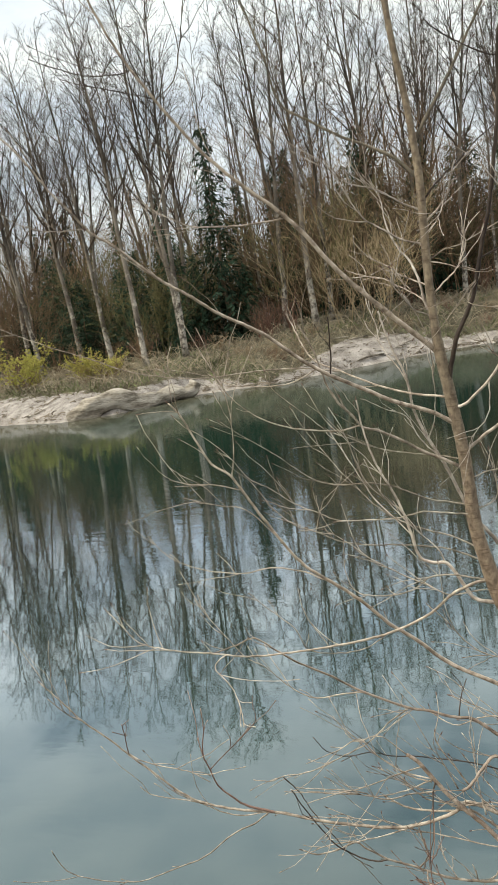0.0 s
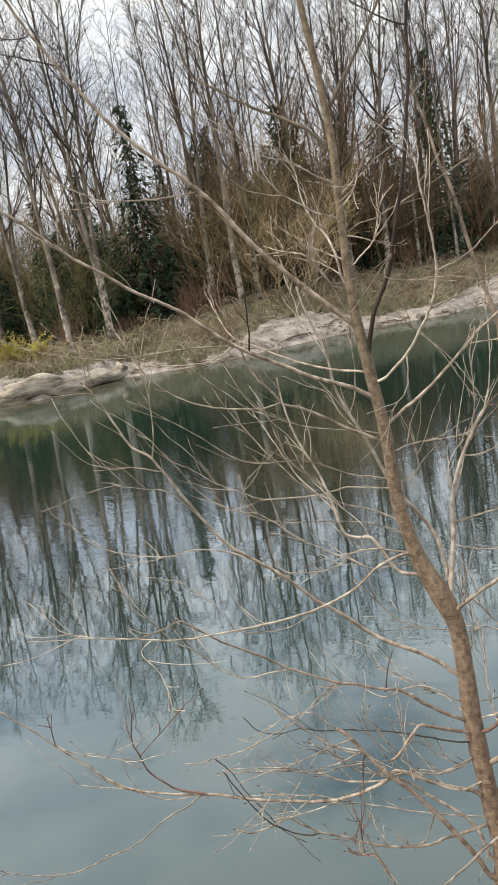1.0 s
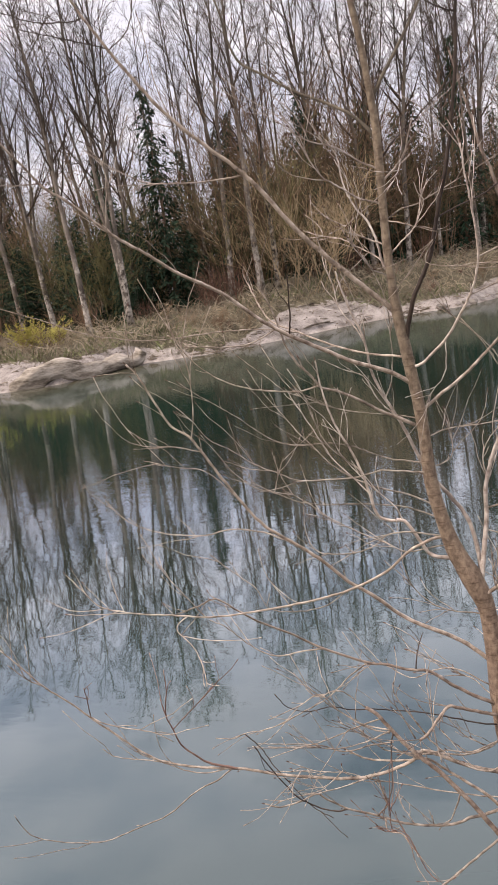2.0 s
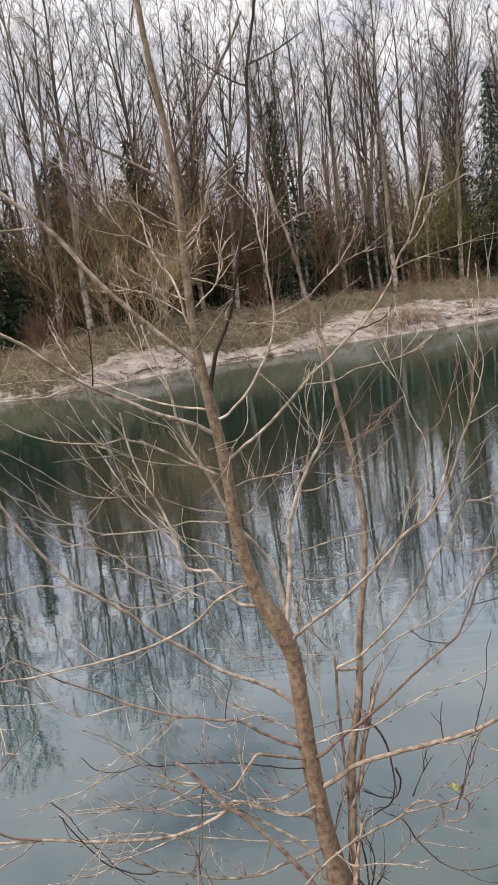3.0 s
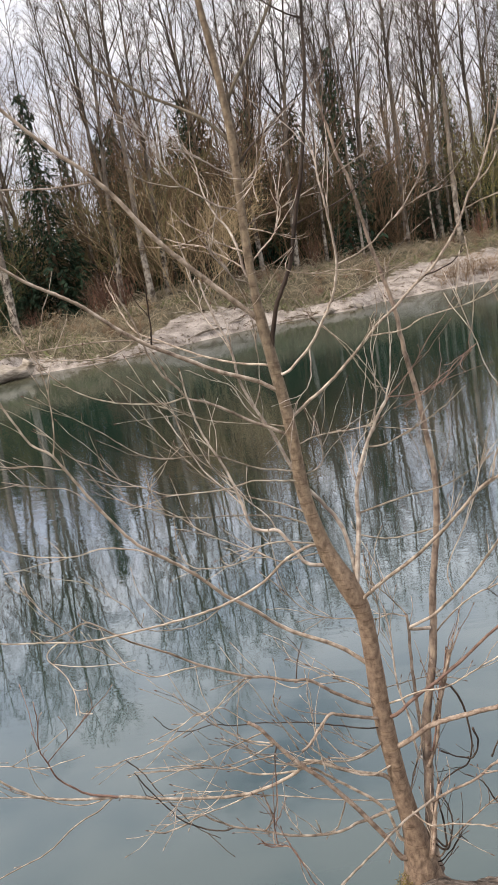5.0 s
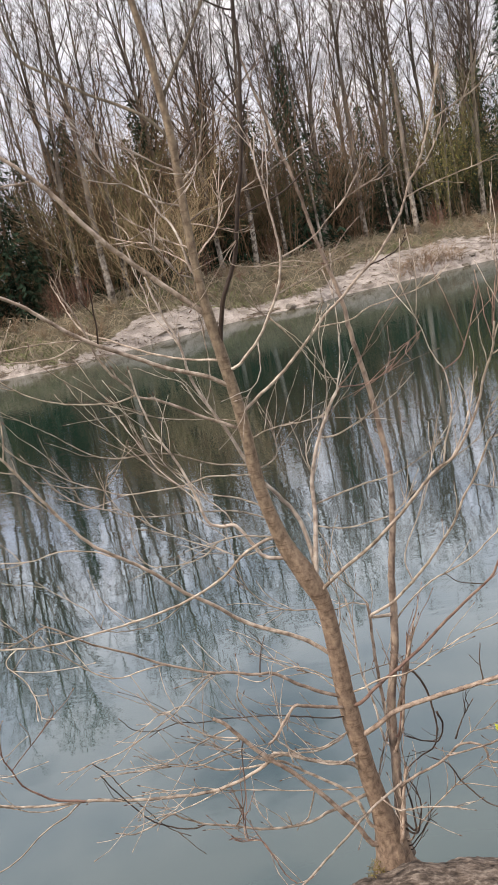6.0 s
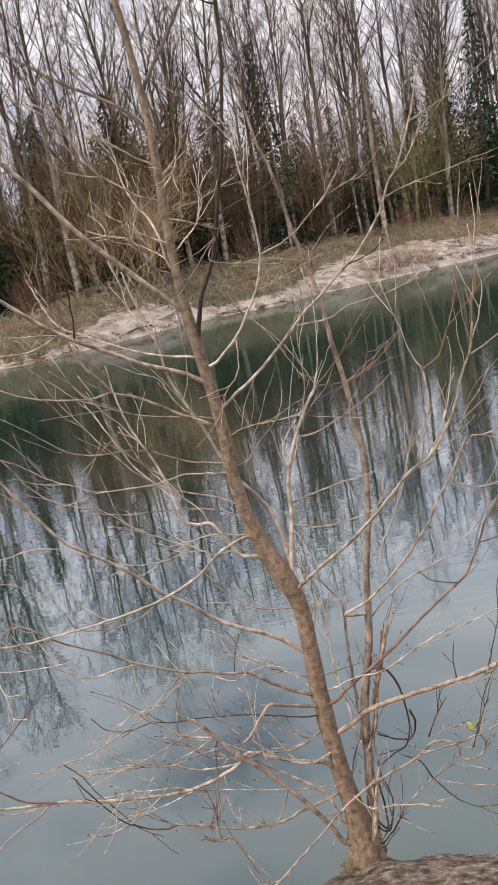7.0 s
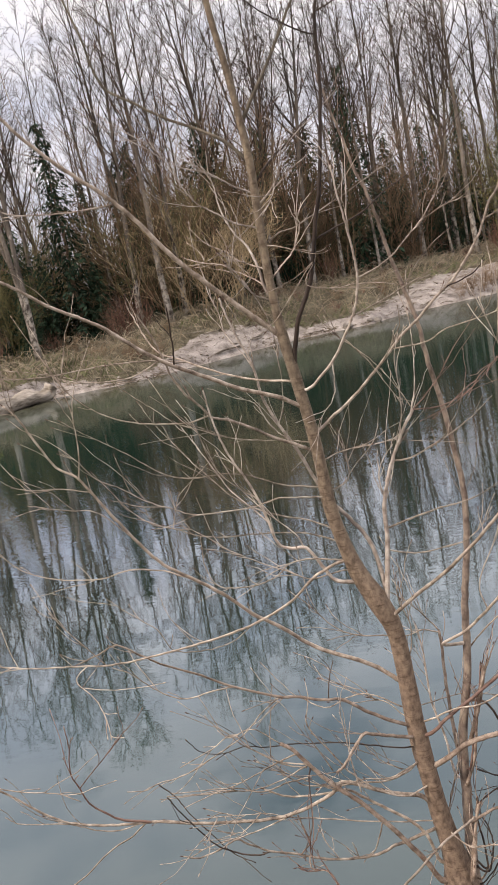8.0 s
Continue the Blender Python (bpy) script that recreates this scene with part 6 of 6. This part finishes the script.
limb(TAN, 2.5, 1.3, [(-0.157, 0.000, 1.575), (-0.137, 0.000, 1.588), (-0.074, 0.030, 1.600), (0.015, 0.069, 1.594), (0.088, 0.100, 1.595)])
limb(TAN, 2.6, 1.3, [(-0.154, 0.000, 1.476), (-0.140, 0.010, 1.488), (-0.101, 0.031, 1.494), (-0.078, 0.049, 1.516), (-0.078, 0.081, 1.574), (-0.086, 0.100, 1.608)])
limb(TAN, 2.4, 1.1, [(-0.199, 0.000, 2.236), (-0.189, -0.030, 2.248), (-0.116, -0.042, 2.221), (-0.052, -0.054, 2.192), (-0.091, -0.068, 2.115), (0.023, -0.087, 2.083), (0.103, -0.100, 2.069)])
limb(TAN, 2.7, 1.2, [(-0.020, 0.000, 0.900), (0.010, 0.000, 0.913), (0.028, -0.033, 1.028), (0.007, -0.061, 1.120), (0.008, -0.100, 1.249)])
limb(TAN, 2.7, 1.2, [(-0.025, 0.000, 0.990), (-0.052, -0.040, 0.994), (-0.136, -0.056, 1.028), (-0.204, -0.070, 1.073), (-0.265, -0.088, 1.162), (-0.311, -0.100, 1.218)])
limb(ORANGE, 5.8, 3.3, [(0.093, 0.035, 0.074), (0.080, -0.030, 0.090), (0.094, -0.046, 0.197), (0.115, -0.060, 0.296), (0.136, -0.075, 0.392), (0.147, -0.080, 0.420)])
limb(DARK, 2.9, 1.4, [(0.091, 0.033, 0.041), (0.110, 0.000, 0.054), (0.157, 0.000, 0.103), (0.187, 0.000, 0.149), (0.205, 0.000, 0.137)])
limb(DARK, 2.2, 1.4, [(0.091, 0.032, 0.026), (0.116, 0.000, 0.039), (0.161, 0.034, 0.073), (0.179, 0.050, 0.092)])
limb(TAN, 2.8, 1.9, [(0.008, 0.000, 0.268), (0.029, -0.080, 0.281), (0.093, -0.096, 0.278), (0.168, -0.115, 0.294), (0.258, -0.138, 0.301), (0.300, -0.150, 0.297)])
limb(RED, 3.5, 2.0, [(0.123, 0.056, 0.458), (0.137, 0.030, 0.470), (0.158, 0.035, 0.551), (0.188, 0.043, 0.693), (0.209, 0.046, 0.751), (0.222, 0.050, 0.820)])
limb(TAN, 3.6, 2.0, [(0.020, 0.000, 0.062), (0.034, 0.000, 0.075), (0.032, 0.010, 0.184), (0.034, 0.020, 0.291), (0.067, 0.030, 0.392), (0.103, 0.040, 0.491), (0.112, 0.050, 0.593)])
limb(TAN, 2.0, 1.4, [(-0.012, 0.000, 0.680), (-0.036, 0.020, 0.691), (-0.090, 0.039, 0.732), (-0.137, 0.052, 0.743), (-0.180, 0.066, 0.774), (-0.255, 0.087, 0.796), (-0.302, 0.100, 0.812)])
limb(TAN, 3.4, 1.9, [(-0.005, 0.000, 0.523), (-0.015, -0.020, 0.534), (-0.080, -0.040, 0.528), (-0.130, -0.055, 0.519), (-0.202, -0.077, 0.540), (-0.277, -0.100, 0.539)])
side(TAN, 2.0, 1.3, [(-0.079, -0.040, 0.537), (-0.138, -0.045, 0.578), (-0.183, -0.050, 0.643)])
limb(DARK, 2.6, 1.2, [(0.308, -0.150, 0.555), (0.334, -0.150, 0.612), (0.356, -0.150, 0.649), (0.374, -0.150, 0.676)])
limb(RED, 1.9, 1.2, [(-0.248, -0.350, 0.277), (-0.275, -0.342, 0.301), (-0.297, -0.331, 0.346), (-0.322, -0.319, 0.401), (-0.346, -0.313, 0.416), (-0.393, -0.304, 0.405), (-0.410, -0.300, 0.409)])
side(RED, 1.9, 1.2, [(-0.374, -0.300, 0.413), (-0.376, -0.300, 0.465), (-0.373, -0.300, 0.505)])
limb(TAN, 2.1, 1.4, [(-0.013, 0.000, 0.709), (-0.014, 0.050, 0.721), (0.083, 0.103, 0.687), (0.164, 0.147, 0.673), (0.268, 0.200, 0.624)])
lf = Shape()
for a, b, c in ((0.6, 0.1, 0.8), (-0.7, 0.2, 0.7), (0.1, -0.5, 0.9)):
    w = Vector((a, b, c)).normalized()
    p, q = Vector((0.449, -0.18, 0.58)), w.orthogonal().normalized()
    for u in (0.0, 0.35):
        lf.leaf(p + w * u * 0.02, (w + q * (u - 0.2)).normalized(), q, 0.025, 0.013)
part("leaf", lf, M_LEAF, TREE, "tuft of fresh yellow-green leaves")


def edge_log():
    """The rotting log on the bank's edge beside the trunk."""
    sh = Shape()
    line = smooth_line([(-0.25, 2.17, 0.765), (-0.08, 2.23, 0.832), (0.25, 2.25, 0.805), (0.7, 2.25, 0.752), (1.3, 2.28, 0.68)], 36)
    k = len(line) - 1
    radii = [0.125 * min(1.0, 0.55 + i * 0.03) * (1 + 0.05 * math.sin(i * 0.3)) for i in range(k + 1)]
    sh.tube(line, radii, 60, 0.16, 12)
    for i, v in enumerate(sh.v):
        a = i % 60
        sh.v[i] = v + (v - line[min(i // 60, k)]).normalized() * 0.009 * (noise.noise(Vector((v.x * 2.2 + a * 0.05, a * 0.62, 0))) + noise.noise(Vector((v.x * 22, a * 0.9, 5))) + 0.6 * noise.noise(Vector((v.x * 70, a * 1.7, 9))))
    thing = new("fallen_log", sh.mesh("fallen_log", M_EDGE_LOG))
    tagged(thing, "grey weathered fallen log along the bank's edge", "log")


M_EDGE_LOG = material("rotten_log", [(0.44, "211b17"), (0.58, "423931"), (0.72, "5c5148"), (0.90, "84796d")], 52, 0.95, 1.0, 150, (0.42, 1, 1), 0.0, 0.02)
edge_log()


def moss():
    rng = random.Random(4)
    sh = Shape()
    for _ in range(620):
        a = rng.uniform(0, 6.283)
        r = rng.random() ** 0.5
        p = Vector((-0.112 + 0.035 * r * math.cos(a), 2.31 + 0.05 * r * math.sin(a), 0.925 - 0.04 * r * abs(math.cos(a)) + rng.uniform(-0.035, 0.02)))
        w = Vector((rng.uniform(-1, 1), rng.uniform(-1, 1), rng.uniform(0.2, 1))).normalized()
        sh.leaf(p, w, w.orthogonal().normalized(), rng.uniform(0.004, 0.011), 0.003)
    tagged(new("moss", sh.mesh("moss", M_MOSS)), "yellow-green moss at the foot of the trunk", "moss", kind="stuff")


moss()


def near_grass():
    rng = random.Random(6)
    sh = Shape()
    for _ in range(900):
        x = rng.gauss(0.78, 0.16)
        y = rng.uniform(2.1, 2.35)
        p = Vector((x, y, 0.86))
        w = Vector((rng.uniform(-0.5, 0.5), rng.uniform(-0.4, 0.4), 1)).normalized()
        h = rng.uniform(0.04, 0.11) * math.exp(-((x - 0.85) / 0.25) ** 2)
        bend = p + w * h * 0.6
        sh.leaf(p, w, Vector((1, 0, 0)), h * 0.7, 0.004)
        sh.leaf(bend, (w + Vector((rng.uniform(-0.5, 0.5), 0, -0.2))).normalized(), Vector((1, 0, 0)), h * 0.5, 0.003)
    tagged(new("grass", sh.mesh("grass", M_NEAR_GRASS)), "tuft of pale green grass on the near bank", "grass", kind="stuff")


M_NEAR_GRASS = material("near_grass", [(0.4, "5f6b3a"), (0.7, "a09f6a")], 20, 0.8, 0.1, 90)
near_grass()
